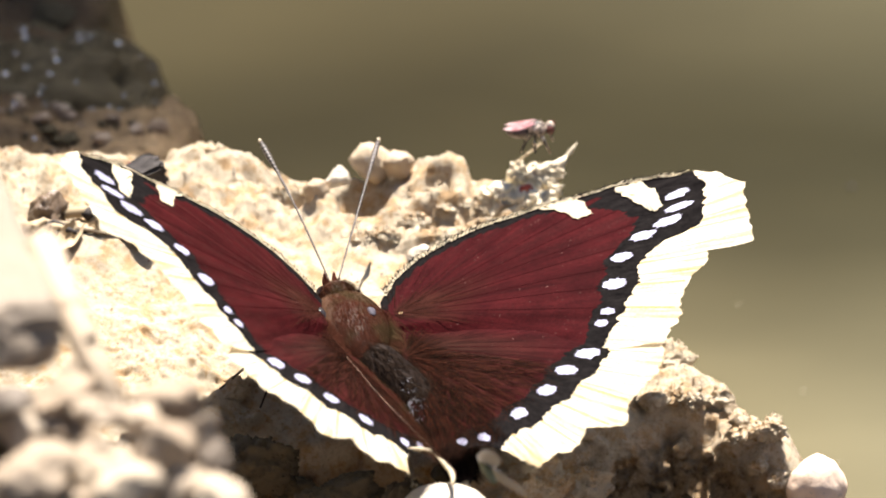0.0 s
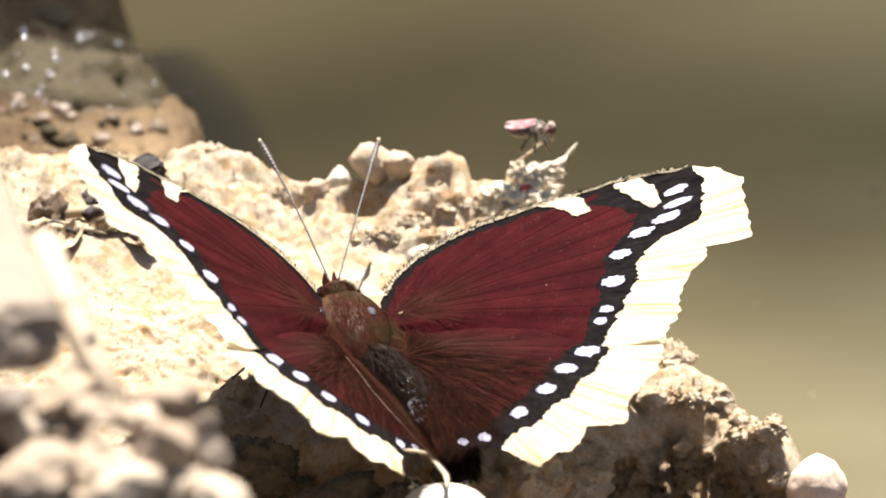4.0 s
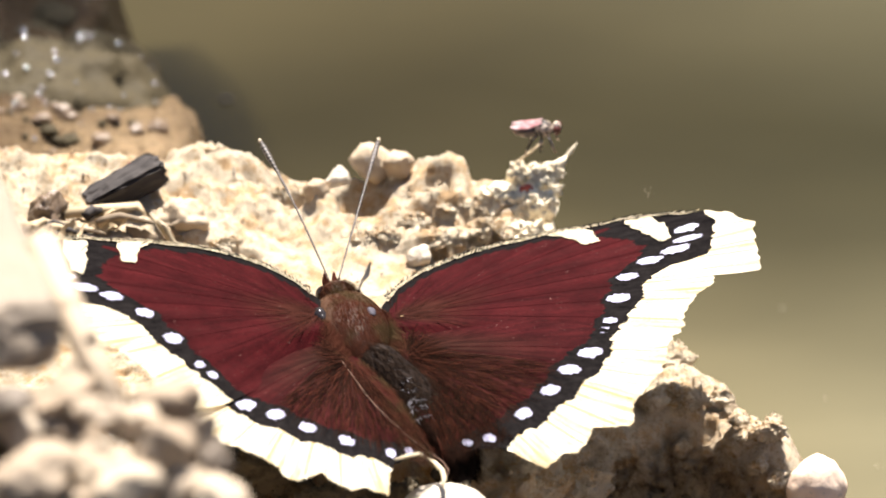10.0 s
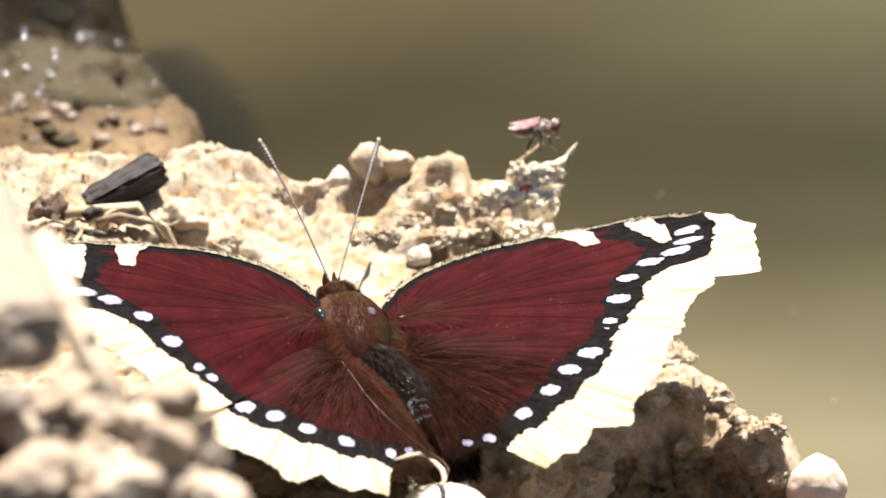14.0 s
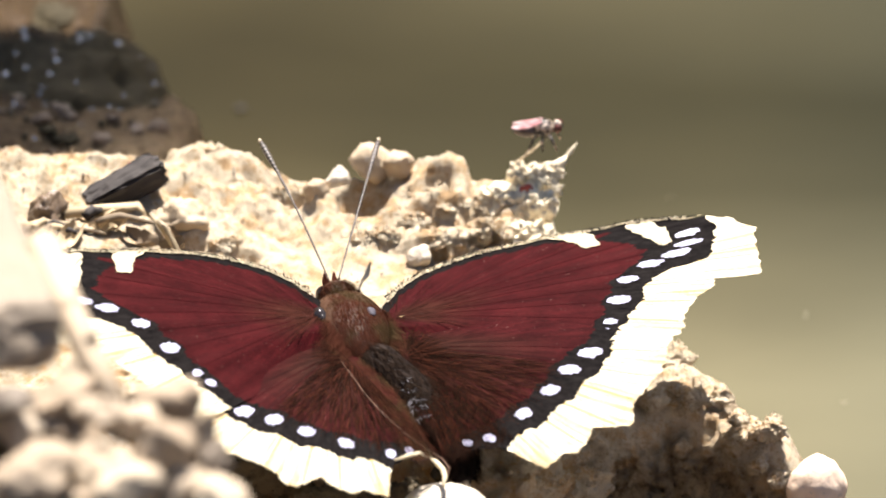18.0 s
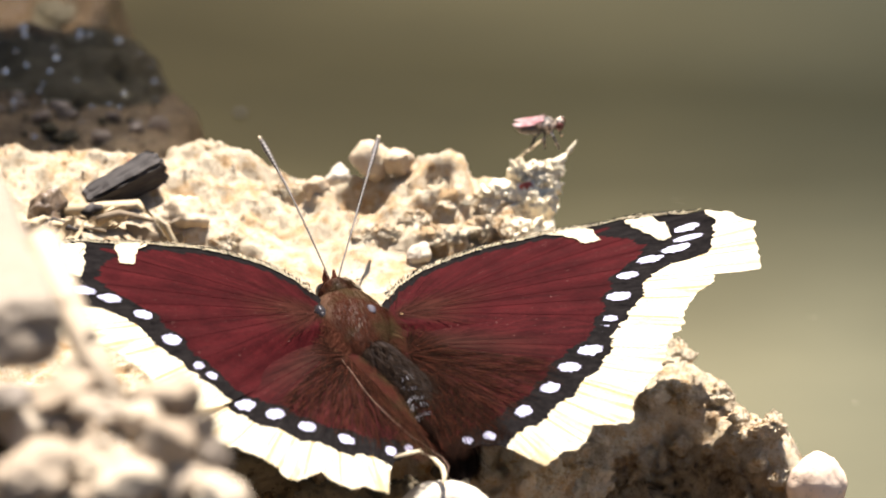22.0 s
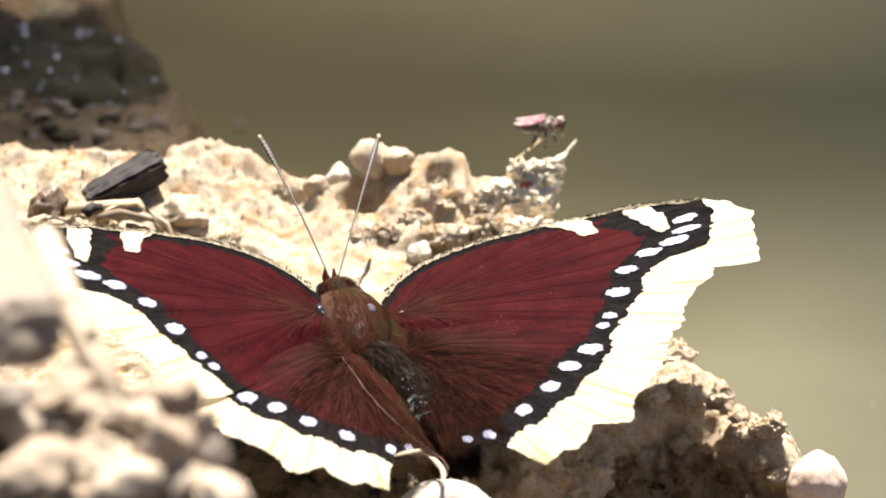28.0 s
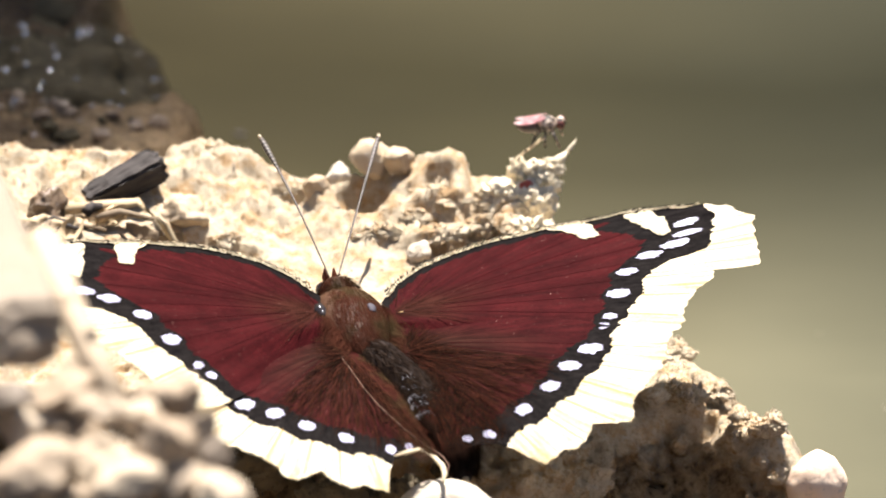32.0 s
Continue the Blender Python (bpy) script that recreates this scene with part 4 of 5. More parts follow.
    def vein(self, angle, lo, hi, width, mat):
        """A raised thread along a ray."""
        i = int(np.argmin(np.abs(np.degrees(np.arctan2(self.e[:, 1] - self.root[1], self.e[:, 0] - self.root[0])) - angle)))
        lo = self.s2[i] if lo is None else lo
        hi = self.s1[i] if hi is None else hi
        d = self.e[i] - self.root
        side = np.array((-d[1], d[0])) / np.hypot(*d)
        verts, faces = [], []
        m = 16
        for j in range(m + 1):
            s = lo + (hi - lo) * j / m
            p = self.root + s * d
            w = width * (1 - 0.5 * s)
            for k, lift in ((-w, 0.015), (0, 0.05), (w, 0.015)):
                verts.append(self.place(p + side * k, lift))
        for j in range(m):
            for k in range(2):
                f = (j * 3 + k, j * 3 + k + 1, j * 3 + k + 4, j * 3 + k + 3)
                faces.append(f[::-1] if self.sign > 0 else f)
        return mesh_of("vein", verts, faces, mat)


def hairs(name, spots, mat, length, width, seed, bend=0.35, stray=0.35):
    """Single hairs as thin blades: spots are (place, normal, lie) in mm."""
    rs = np.random.RandomState(seed)
    verts, faces = [], []
    for p, nrm, lie in spots:
        ln = length * rs.uniform(0.5, 1.2)
        way = (nrm * bend + lie + Vector(rs.uniform(-stray, stray, 3))).normalized()
        side = way.cross(nrm).normalized() * width * rs.uniform(0.6, 1.2)
        mid = p + way * ln * 0.55 + nrm * 0.05
        tip = p + way * ln - nrm * ln * 0.12
        o = len(verts)
        verts += [(p - side) * MM, (p + side) * MM, (mid + side * 0.7) * MM, (mid - side * 0.7) * MM, tip * MM]
        faces += [(o, o + 1, o + 2, o + 3), (o + 3, o + 2, o + 4)]
    return mesh_of(name, verts, faces, mat, smooth=False)


def build_wing(butterfly, fore, sign):
    w = Wing(fore, sign)
    name = "forewing" if fore else "hindwing"
    zero, one = np.full(w.n, 0.015), np.ones(w.n)
    lab = "maroon wing with black border, blue-white spots and cream edge"
    wing = part(name, w.zone(name, zero, w.s1, 26, MAROON if fore else MAROON_HIND), butterfly, lab)
    part("border", w.zone("border", w.s1, w.s2, 4, BLACK, 0.01), wing, "black border band")
    part("margin", w.zone("margin", w.s2, one, 6, CREAM, 0.02), wing, "ragged cream edge")
    part("underside", w.zone("underside", zero, w.s2, 10, UNDER, -0.12, True), wing, "dark brown mottled underside")
    for i, (x, y, a, b) in enumerate(FORE_SPOTS if fore else HIND_SPOTS):
        turn = math.atan2(y, x) if fore else math.atan2(y, x) * 0.75
        part("spot", w.spot(x, y, a, b * 0.92, turn, BLUE, "spot", seed=i + 5), wing, "blue-white spot")
    if fore:
        part("patch", w.patch(((17.6, 13.4), (20.8, 13.75), (22.3, 13.2), (23.4, 10.2), (21.6, 9.9), (20.4, 11.6), (19.0, 12.6)), CREAM, 31), wing, "cream patch on the front edge")
        part("patch", w.patch(((26.0, 13.5), (28.9, 13.9), (30.4, 11.9), (31.0, 8.9), (30.2, 7.9), (28.9, 9.3), (27.6, 11.2)), CREAM, 32), wing, "cream patch on the front edge")
        angles = (24, 17, 10, 3, -5, -13, -21)
    else:
        angles = (-33, -41, -49, -57, -65, -73)
    for a in angles:
        part("vein", w.vein(a, 0.14, None, 0.055, VEIN), wing, "dark vein")
        part("vein", w.vein(a, None, 0.985, 0.26, VEIN_TAN), wing, "tan vein in the cream edge")
    rs = np.random.RandomState(5 if fore else 6)
    if fore:
        # light flecks and fringe along the front edge
        idx = [i for i in range(w.n) if w.e[i, 1] > 5.5 and w.e[i, 0] < 34]
        verts, faces = [], []
        for _ in range(1500):
            i = idx[rs.randint(len(idx))]
            d = w.e[i] - w.root
            s = 1 + (0.55 - 1.15 * rs.rand()) / np.hypot(*d)
            p = w.root + s * d
            o = len(verts)
            t, z = rs.uniform(0, 6.28), rs.uniform(0.07, 0.21)
            for k in range(4):
                verts.append(w.place((p[0] + z * math.cos(t + k * 1.57), p[1] + z * 0.6 * math.sin(t + k * 1.57)), 0.12 + 0.12 * rs.rand()))
            faces.append((o, o + 1, o + 2, o + 3))
        teeth_v, teeth_f = [], []
        for i in idx:
            e0, e1 = w.e[i], w.e[(i + 1) % w.n]
            base = e0 + (e1 - e0) * rs.uniform(-0.12, 0.12)
            d = (base - w.root) / np.hypot(*(base - w.root))
            along = np.array((-d[1], d[0])) * rs.uniform(0.07, 0.14)
            tip = base + d * rs.uniform(0.35, 0.85) + along * rs.uniform(-1, 1)
            low = base - d * 0.5
            o = len(teeth_v)
            teeth_v += [w.place(low - along, 0.15), w.place(low + along, 0.15), w.place(base + along, 0.2), w.place(base - along, 0.2), w.place(tip, 0.24)]
            teeth_f += [(o, o + 1, o + 2, o + 3), (o + 3, o + 2, o + 4)]
        tagged(part("teeth", mesh_of("teeth", teeth_v, teeth_f, BLACK, smooth=False), wing, "row of black scale tufts on the front edge"), kind="stuff")
        bristles = []
        for _ in range(420):
            i = idx[rs.randint(len(idx))]
            d = Vector((w.sign * (w.e[i] - w.root)[0], (w.e[i] - w.root)[1], 0)).normalized()
            bristles.append((w.place(w.e[i] - (w.e[i] - w.root) * 0.01, 0.05) / MM, Vector((0, 0, 1)), d))
        tagged(part("bristles", hairs("bristles", bristles, BLACK, 1.0, 0.05, 15, 0.3), wing, "short black bristles on the front edge"), kind="stuff")
        tagged(part("fringe", mesh_of("fringe", verts, faces, CREAM, smooth=False), wing, "cream flecks along the black front edge"), kind="stuff")
    # hair near the root
    spots = []
    dark = []
    for i in range(140 if fore else 3000):
        if fore:
            x, y = rs.uniform(0, 9) * rs.rand(), rs.uniform(-4, 6)
        else:
            s = rs.rand() ** 1.2
            a = math.radians(-92 + 55 * rs.rand() ** 1.6)
            x, y = 1.0 + s * 17 * math.cos(a), -1 + s * 19 * math.sin(a)
        q = Vector((x - 0.5, y + 2 if not fore else y - 2, 0)).normalized()
        p = w.place((x, y), 0.04) / MM
        (dark if i % 5 > 1 else spots).append((p, Vector((0, 0, 1)), Vector((w.sign * q.x, q.y, 0))))
    tagged(part("hair", hairs("hair", spots, FUR_RED, 4.4, 0.022, 7 + fore, 0.03, 0.12), wing, "rusty hair at the wing root"), kind="stuff")
    tagged(part("hair", hairs("hair", dark, FUR_DARK, 4.8, 0.026, 17 + fore, 0.03, 0.12), wing, "dark hair at the wing root"), kind="stuff")
    if not fore:
        fold = []
        for _ in range(1500 if sign < 0 else 3200):
            y = rs.uniform(-23, -2)
            x = float(np.interp(y, [-23, -14.5, -7, -2], [1.2, -0.2, -1.0, -1.2])) + rs.rand() ** 1.3 * (3.1 if sign < 0 else 6.8 * min(1.0, -y / 14))
            fold.append((w.place((x, y), 0.05) / MM, Vector((0, 0, 1)), Vector((-sign * 0.25, -1, 0))))
        tagged(part("hair", hairs("hair", fold, FUR_RUST if sign < 0 else FUR_DARK, 2.2, 0.020, 27, 0.08, 0.2), wing, "long hair on the inner fold of the wing"), kind="stuff")
    if not fore and sign < 0:
        part("inner_edge", inner_edge(w), wing, "pale rolled inner edge")
        curl = [w.place(p, 0.1) / MM for p in CURL]
        part("curl", tube("curl", curl, [0.14, 0.26, 0.28, 0.3, 0.3, 0.28, 0.16], CREAM, 8), wing, "curled cream tip of the wing edge")
    return wing


def inner_edge(w):
    pts = [(2.2, -3), (2.6, -7.0), (2.9, -10.0), (2.9, -13.0), (2.6, -16.0), (2.0, -18.9), (1.0, -21.4), (0.0, -23.4), (0.0, -25.0), (0.9, -26.4)]
    verts, faces = [], []
    for i, p in enumerate(pts):
        for k in range(5):
            t = k * math.pi * 2 / 5
            v = w.place(p) / MM
            verts.append((v + Vector((0.06 * math.cos(t), 0, 0.08 + 0.09 * math.sin(t)))) * MM)
    for i in range(len(pts) - 1):
        for k in range(5):
            faces.append((i * 5 + k, i * 5 + (k + 1) % 5, i * 5 + 5 + (k + 1) % 5, i * 5 + 5 + k))
    return mesh_of("inner_edge", verts, faces, plain("inner_edge", (0.04, 0.016, 0.009), (0.20, 0.11, 0.07), 420, 0.7))


def surface_spots(centre, size, count, seed, lie, top_only=True):
    rs = np.random.RandomState(seed)
    out = []
    while len(out) < count:
        v = Vector(rs.normal(size=3)).normalized()
        if top_only and v.z < -0.25:
            continue
        p = Vector(centre) + Vector((v.x * size[0], v.y * size[1], v.z * size[2]))
        n = Vector((v.x / size[0], v.y / size[1], v.z / size[2])).normalized()
        out.append((p, n, Vector(lie)))
    return out


def build_butterfly():
    root = new("butterfly")
    root.matrix_world = Matrix.Translation(THORAX * MM) @ BODY_AXES.to_4x4()
    tagged(root, "maroon butterfly with cream wing edges basking on dry mud", "butterfly")
    thorax_c, thorax_s = (-0.5, 0.6, -0.9), (4.0, 6.2, 2.9)
    thorax = part("thorax", ellipsoid("thorax", thorax_c, thorax_s, BODY, 3), root, "rusty brown furry thorax")
    tagged(part("fur", hairs("fur", surface_spots(thorax_c, thorax_s, 15000, 2, (0, -1, 0)), FUR_RUST, 1.0, 0.020, 3, 0.06, 0.16), thorax, "fine rusty hair"), kind="stuff")
    # bluish highlight on the thorax, painted in as a paler patch
    worn = plain("thorax_glint", (0.03, 0.026, 0.032), (0.075, 0.068, 0.085), 1500, 0.7, 0.2)
    part("glint_patch", ellipsoid("glint_patch", (0.7, 0.3, 1.86), (0.5, 0.75, 0.3), worn, 9, 0.2), thorax, "bluish glint painted on as a small patch")
    part("tegula", ellipsoid("tegula", (-4.3, 1.9, 0.1), (0.9, 1.2, 0.8), EYE_MAT, 8, 0.2), thorax, "shiny black scale over the wing root")
    shoulder = []
    for sg in (-1, 1):
        shoulder += surface_spots((-0.5 + sg * 2.6, -0.6, -0.9), (1.8, 5.2, 1.4), 3600, 20 + sg, (sg * 0.7, -1.0, 0))
    tagged(part("fur", hairs("fur", shoulder, FUR_RUST, 2.8, 0.022, 23, 0.05, 0.32), thorax, "rusty hair spreading over the wing roots"), kind="stuff")
    ab = [(-0.3, -3.0, -1.4), (0.5, -5.5, -1.1), (1.3, -8.5, -0.9), (2.3, -11.5, -0.6), (3.2, -14.5, -0.4), (3.9, -18, -0.2), (4.1, -21.5, 0.0), (3.8, -24.8, 0.0), (3.5, -27.2, -0.2)]
    girth = [1.9, 2.5, 2.7, 2.7, 2.65, 2.5, 2.25, 1.7, 0.7]
    abdomen = part("abdomen", tube("abdomen", ab, girth, ABDOMEN, 18), root, "dark hairy ringed abdomen")
    belly = part("belly", ellipsoid("belly", (-2.0, -9.6, -3.1), (2.7, 8.6, 2.3), ABDOMEN, 14), root, "black hairy underside beside the abdomen")
    tagged(part("fur", hairs("fur", surface_spots((-2.0, -9.6, -3.1), (2.7, 8.6, 2.3), 2600, 31, (-0.3, -1, 0)), FUR_DARK, 1.6, 0.026, 32, 0.15), belly, "black hair"), kind="stuff")
    rs = np.random.RandomState(6)
    sp, tufts = [], []
    for _ in range(6000):
        i = rs.rand() * 7.7
        a, b = Vector(ab[int(i)]), Vector(ab[int(i) + 1])
        q, t = a.lerp(b, i % 1), rs.uniform(-1.7, 1.7)
        n = Vector((math.sin(t), 0, math.cos(t)))
        sp.append((q + n * float(np.interp(i, range(9), girth)), n, (b - a).normalized() + Vector((0.25 * math.sin(t), 0, 0))))
    tagged(part("fur", hairs("fur", sp, hair_material("abdomen_hair", (0.004, 0.0026, 0.0020), (0.028, 0.0185, 0.0135)), 1.9, 0.030, 9, 0.22), abdomen, "dark brown hair"), kind="stuff")
    # pale grey tufts along the back, in rows
    for row, (y0, x0, wide) in enumerate(((-11.4, 1.0, 0.5), (-13.2, 1.0, 0.6), (-14.8, 1.1, 0.9), (-16.2, 1.1, 0.9), (-17.8, 1.2, 0.7))):
        for _ in range(26 if row > 1 else 12):
            u = rs.uniform(-1, 1)
            tufts.append((Vector((x0 + u * wide, y0 - 0.3 * u * u + rs.uniform(-0.4, 0.4), 1.75 + 0.3 * u * wide)), Vector((0, 0, 1)), Vector((0.5 * u, -1, 0))))
    tagged(part("ring", hairs("ring", tufts, hair_material("pale_tuft", (0.02, 0.018, 0.02), (0.24, 0.23, 0.25)), 1.0, 0.03, 29, 0.3, 0.6), abdomen, "pale grey tufts in broken rings"), kind="stuff")
    part("tail_tuft", tube("tail_tuft", [(3.6, -26.4, 0.2), (3.6, -27.6, 0.0), (3.5, -28.6, -0.5)], [0.45, 0.4, 0.12], STRAW, 8), abdomen, "pale tuft at the tail")
    head = part("head", ellipsoid("head", (-0.8, 6.1, -0.7), (2.1, 2.0, 1.8), BODY, 5), root, "brown head")
    tagged(part("fur", hairs("fur", surface_spots((-0.8, 6.1, -0.7), (2.1, 2.0, 1.8), 2200, 12, (0, -0.8, 0.1)), FUR_RUST, 1.4, 0.024, 13, 0.3), head), kind="stuff")
    for sg in (-1, 1):
        part("eye", ellipsoid("eye", (-0.8 + sg * 1.35, 7.3, -1.2), (0.75, 0.95, 0.95), EYE_MAT, 6, 0.01), head, "dark eye")
        part("palp", tube("palp", [(-0.8 + sg * 0.5, 8.2, -1.3), (-0.8 + sg * 0.55, 9.2, -0.8), (-0.8 + sg * 0.5, 10.0, -0.2)], [0.4, 0.38, 0.1], FUR_RED, 8), head)
    for base, tip in (((-1.2, 8.2, -0.3), (-4.6, 27.6, 4.2)), ((-0.35, 8.2, -0.3), (8.7, 26.8, 5.0))):
        a, b = Vector(base), Vector(tip)
        pts = [a.lerp(b, s) + Vector((0, 0, 0.5 * math.sin(s * 3.14))) for s in np.linspace(0, 1, 26)]
        rad = [0.085 + 0.05 * s for s in np.linspace(0, 1, 19)] + [0.16, 0.21, 0.26, 0.30, 0.31, 0.27, 0.12]
        ant = part("antenna", tube("antenna", pts, rad, ANTENNA, 8), root, "thin dark antenna banded white")
        tipm = plain("antenna_tip", (0.45, 0.35, 0.22), (0.65, 0.55, 0.4), 2000, 0.5)
        part("tip", ellipsoid("tip", tuple(pts[-1]), (0.17, 0.3, 0.17), tipm, 2, 0.02, 2), ant, "pale antenna tip")
    legs = (((-3.0, -5.5, -3.4), (-9.1, -0.8, -0.4), (-14.2, 0.8, -9.3)), ((-2.4, -3.5, -3.0), (-7.0, -5.0, -0.9), (-5.6, -7.3, -8.4)), ((-2.4, 0.5, -3.0), (-7.4, 1.5, -1.6), (-10.4, -2.6, -9.0)),
            ((0.8, 1.0, -3.0), (5.5, 2.0, -2.8), (9.0, -1.0, -8.0)), ((0.8, -1.5, -3.0), (4.0, -4.0, -3.2), (5.5, -6.5, -8.2)))
    for a, b, c in legs:
        leg = part("leg", tube("leg", [a, Vector(a).lerp(Vector(b), 0.5) + Vector((0, 0, 0.3)), b], [0.36, 0.42, 0.22], LEG, 8), root, "thin brown leg")
        part("shin", tube("shin", [b, Vector(b).lerp(Vector(c), 0.5), c], [0.2, 0.17, 0.1], LEG, 8), leg)
    part("proboscis", tube("proboscis", [(-0.8, 8.4, -2), (-0.8, 9.6, -4), (-0.6, 9.3, -7.6)], [0.18, 0.15, 0.1], LEG, 6), root, "dark feeding tube")
    wings = {}
    for sign in (1, -1):
        for fore in (False, True):
            wings[(fore, sign)] = build_wing(root, fore, sign)
    return wings


wings = build_butterfly()


# ---------- the fly on the thorn clump ----------
def build_fly():
    root = new("fly")
    tagged(root, "small grey fly with pale pinkish wings on plant debris", "fly")
    g = Mat("fly_speckled", 0.5, 0.4)
    g.color(g.ramp(g.noise(1900, 3, 0.6), [(0.47, (0.012, 0.008, 0.007)), (0.60, (0.62, 0.50, 0.40))]))
    grey = g.m
    dark = plain("fly_dark", (0.0, 0.0, 0.0), (0.22, 0.16, 0.13), 1900, 0.3, 0.5, 0.0001)
    k = Mat("fly_wing", 0.25, 0.6)
    k.color(k.ramp(k.noise(1100, 3, 0.6), [(0.34, (0.30, 0.10, 0.10)), (0.46, (0.72, 0.40, 0.40)), (0.62, (0.90, 0.76, 0.74))]))
    tr = k.t.nodes.new("ShaderNodeBsdfTranslucent")
    tr.inputs["Color"].default_value = (0.62, 0.28, 0.36, 1)
    mx = k.node("ShaderNodeMixShader", Fac=0.5)
    k.link(k.b.outputs[0], mx.inputs[1])
    k.link(tr.outputs[0], mx.inputs[2])
    k.link(mx.outputs[0], k.t.nodes["Material Output"].inputs["Surface"])
    part("thorax", ellipsoid("thorax", (0.6, 0, 0), (1.05, 0.8, 0.8), grey, 3), root, "grey speckled thorax")
    part("abdomen", ellipsoid("abdomen", (-1.0, 0, -0.25), (1.25, 0.75, 0.7), dark, 4), root, "dark abdomen")
    head = part("head", ellipsoid("head", (1.95, 0, 0.05), (0.5, 0.7, 0.62), grey, 5), root)
    red = plain("fly_eye", (0.05, 0.012, 0.01), (0.12, 0.04, 0.03), 2000, 0.2)
    for sg in (-1, 1):
        part("eye", ellipsoid("eye", (2.05, sg * 0.5, 0.1), (0.4, 0.3, 0.5), red, 6, 0.01, 2), head, "dark red eye")
        verts, faces = [], []
        for i in range(11):
            s = i / 10
            wdt = 0.40 * math.sin(math.pi * (0.10 + 0.895 * s) ** 1.25) ** 0.75
            for j in (-1, 0, 1):
                for lift in (0, 0.04):
                    verts.append(Vector((0.6 - 3.0 * s, sg * (0.35 + 0.05 * s) + j * wdt, 0.82 - 0.55 * s - 0.5 * max(0, sg * j) * wdt + lift)) * MM)
        for i in range(10):
            for j in range(2):
                a, b = i * 6 + j * 2, i * 6 + j * 2 + 2
                faces.append((a + 1, b + 1, b + 7, a + 7))
                faces.append((a, a + 6, b + 6, b))
        part("wing", mesh_of("wing", verts, faces, k.m), root, "pale pinkish translucent wing")
        for x0, x1 in ((1.2, 1.9), (0.6, 0.5), (0.1, -0.9)):
            part("leg", tube("leg", [(x0, sg * 0.5, -0.5), ((x0 + x1) / 2, sg * 1.1, -0.9), (x1, sg * 1.1, -2.0)], [0.16, 0.15, 0.09], grey, 6), root, "thin jointed leg")
    sp = surface_spots((0.6, 0, 0), (1.05, 0.8, 0.8), 160, 4, (-1, 0, 0.3)) + surface_spots((-1.0, 0, -0.25), (1.25, 0.75, 0.7), 120, 5, (-1, 0, 0.2))
    tagged(part("bristles", hairs("bristles", sp, dark, 0.5, 0.02, 3, 0.5), root, "short dark bristles"), kind="stuff")
    root.scale = (1.15, 1.15, 1.15)
    return root


fly = build_fly()


def build_gnat():
    root = new("gnat")
    tagged(root, "tiny dark gnat flying over the water", "gnat")
    dark = plain("gnat_dark", (0.03, 0.024, 0.018), (0.07, 0.056, 0.042), 1800, 0.9, 0.05)
    part("body", ellipsoid("body", (0, 0, 0), (1.0, 0.36, 0.36), dark, 3), root, "dark body")
    for sg in (-1, 1):
        part("wing", ellipsoid("wing", (-0.3, sg * 0.35, 0.25), (0.7, 0.35, 0.06), dark, 4, 0.02, 2), root, "dark wing")
    return root


gnat = build_gnat()


def build_ant():
    """A small reddish ant; it walks along its own +x."""
    root = new("ant")
    tagged(root, "small reddish-brown ant walking on the dry mud", "ant")
    shell = plain("ant_shell", (0.10, 0.022, 0.014), (0.22, 0.055, 0.035), 2600, 0.35, 0.5)
    dusk = plain("ant_gaster", (0.020, 0.014, 0.011), (0.070, 0.050, 0.038), 2600, 0.4, 0.5)
    part("gaster", ellipsoid("gaster", (-0.95, 0, 0.45), (0.62, 0.42, 0.42), dusk, 5), root, "dark rear body")
    part("thorax", ellipsoid("thorax", (0.0, 0, 0.45), (0.48, 0.22, 0.24), shell, 6), root)
    head = part("head", ellipsoid("head", (0.75, 0, 0.5), (0.34, 0.30, 0.26), shell, 7), root, "reddish head")
    for sg in (-1, 1):
        part("feeler", tube("feeler", [(0.95, sg * 0.15, 0.6), (1.3, sg * 0.5, 0.9), (1.8, sg * 0.65, 0.6)], [0.05, 0.05, 0.03], shell, 6), head)
        for x0, x1 in ((0.3, 1.1), (0.0, 0.1), (-0.25, -1.0)):
            part("leg", tube("leg", [(x0, sg * 0.15, 0.4), ((x0 + x1) / 2, sg * 0.75, 0.85), (x1, sg * 1.35, 0.0)], [0.075, 0.065, 0.04], shell, 6), root, "thin reddish leg")
    root.scale = (1.25, 1.25, 1.25)
    return root


ant = build_ant()


def build_midge():
    root = new("midge")
    tagged(root, "small midge with pale grey glassy wings in flight", "midge")
    body = plain("midge_body", (0.10, 0.11, 0.05), (0.26, 0.26, 0.13), 2000, 0.5)
    k = Mat("midge_wing", 0.3, 0.5)
    k.color(k.mix(k.noise(700, 3), (0.42, 0.42, 0.40), (0.70, 0.70, 0.67)))
    part("body", ellipsoid("body", (0, 0, 0), (2.6, 0.5, 0.5), body, 3), root, "slender greenish body")
    for sg in (-1, 1):
        wing = ellipsoid("wing", (0, 0, 0), (3.0, 1.25, 0.05), k.m, 4, 0.06, 3)
        wing.transform(Matrix.Translation(Vector((-0.6, sg * 1.7, 0.9)) * MM) @ Euler((radians(-18 * sg), radians(20), radians(-38 * sg))).to_matrix().to_4x4())
        part("wing", wing, root, "pale grey wing")
    return root


midge = build_midge()


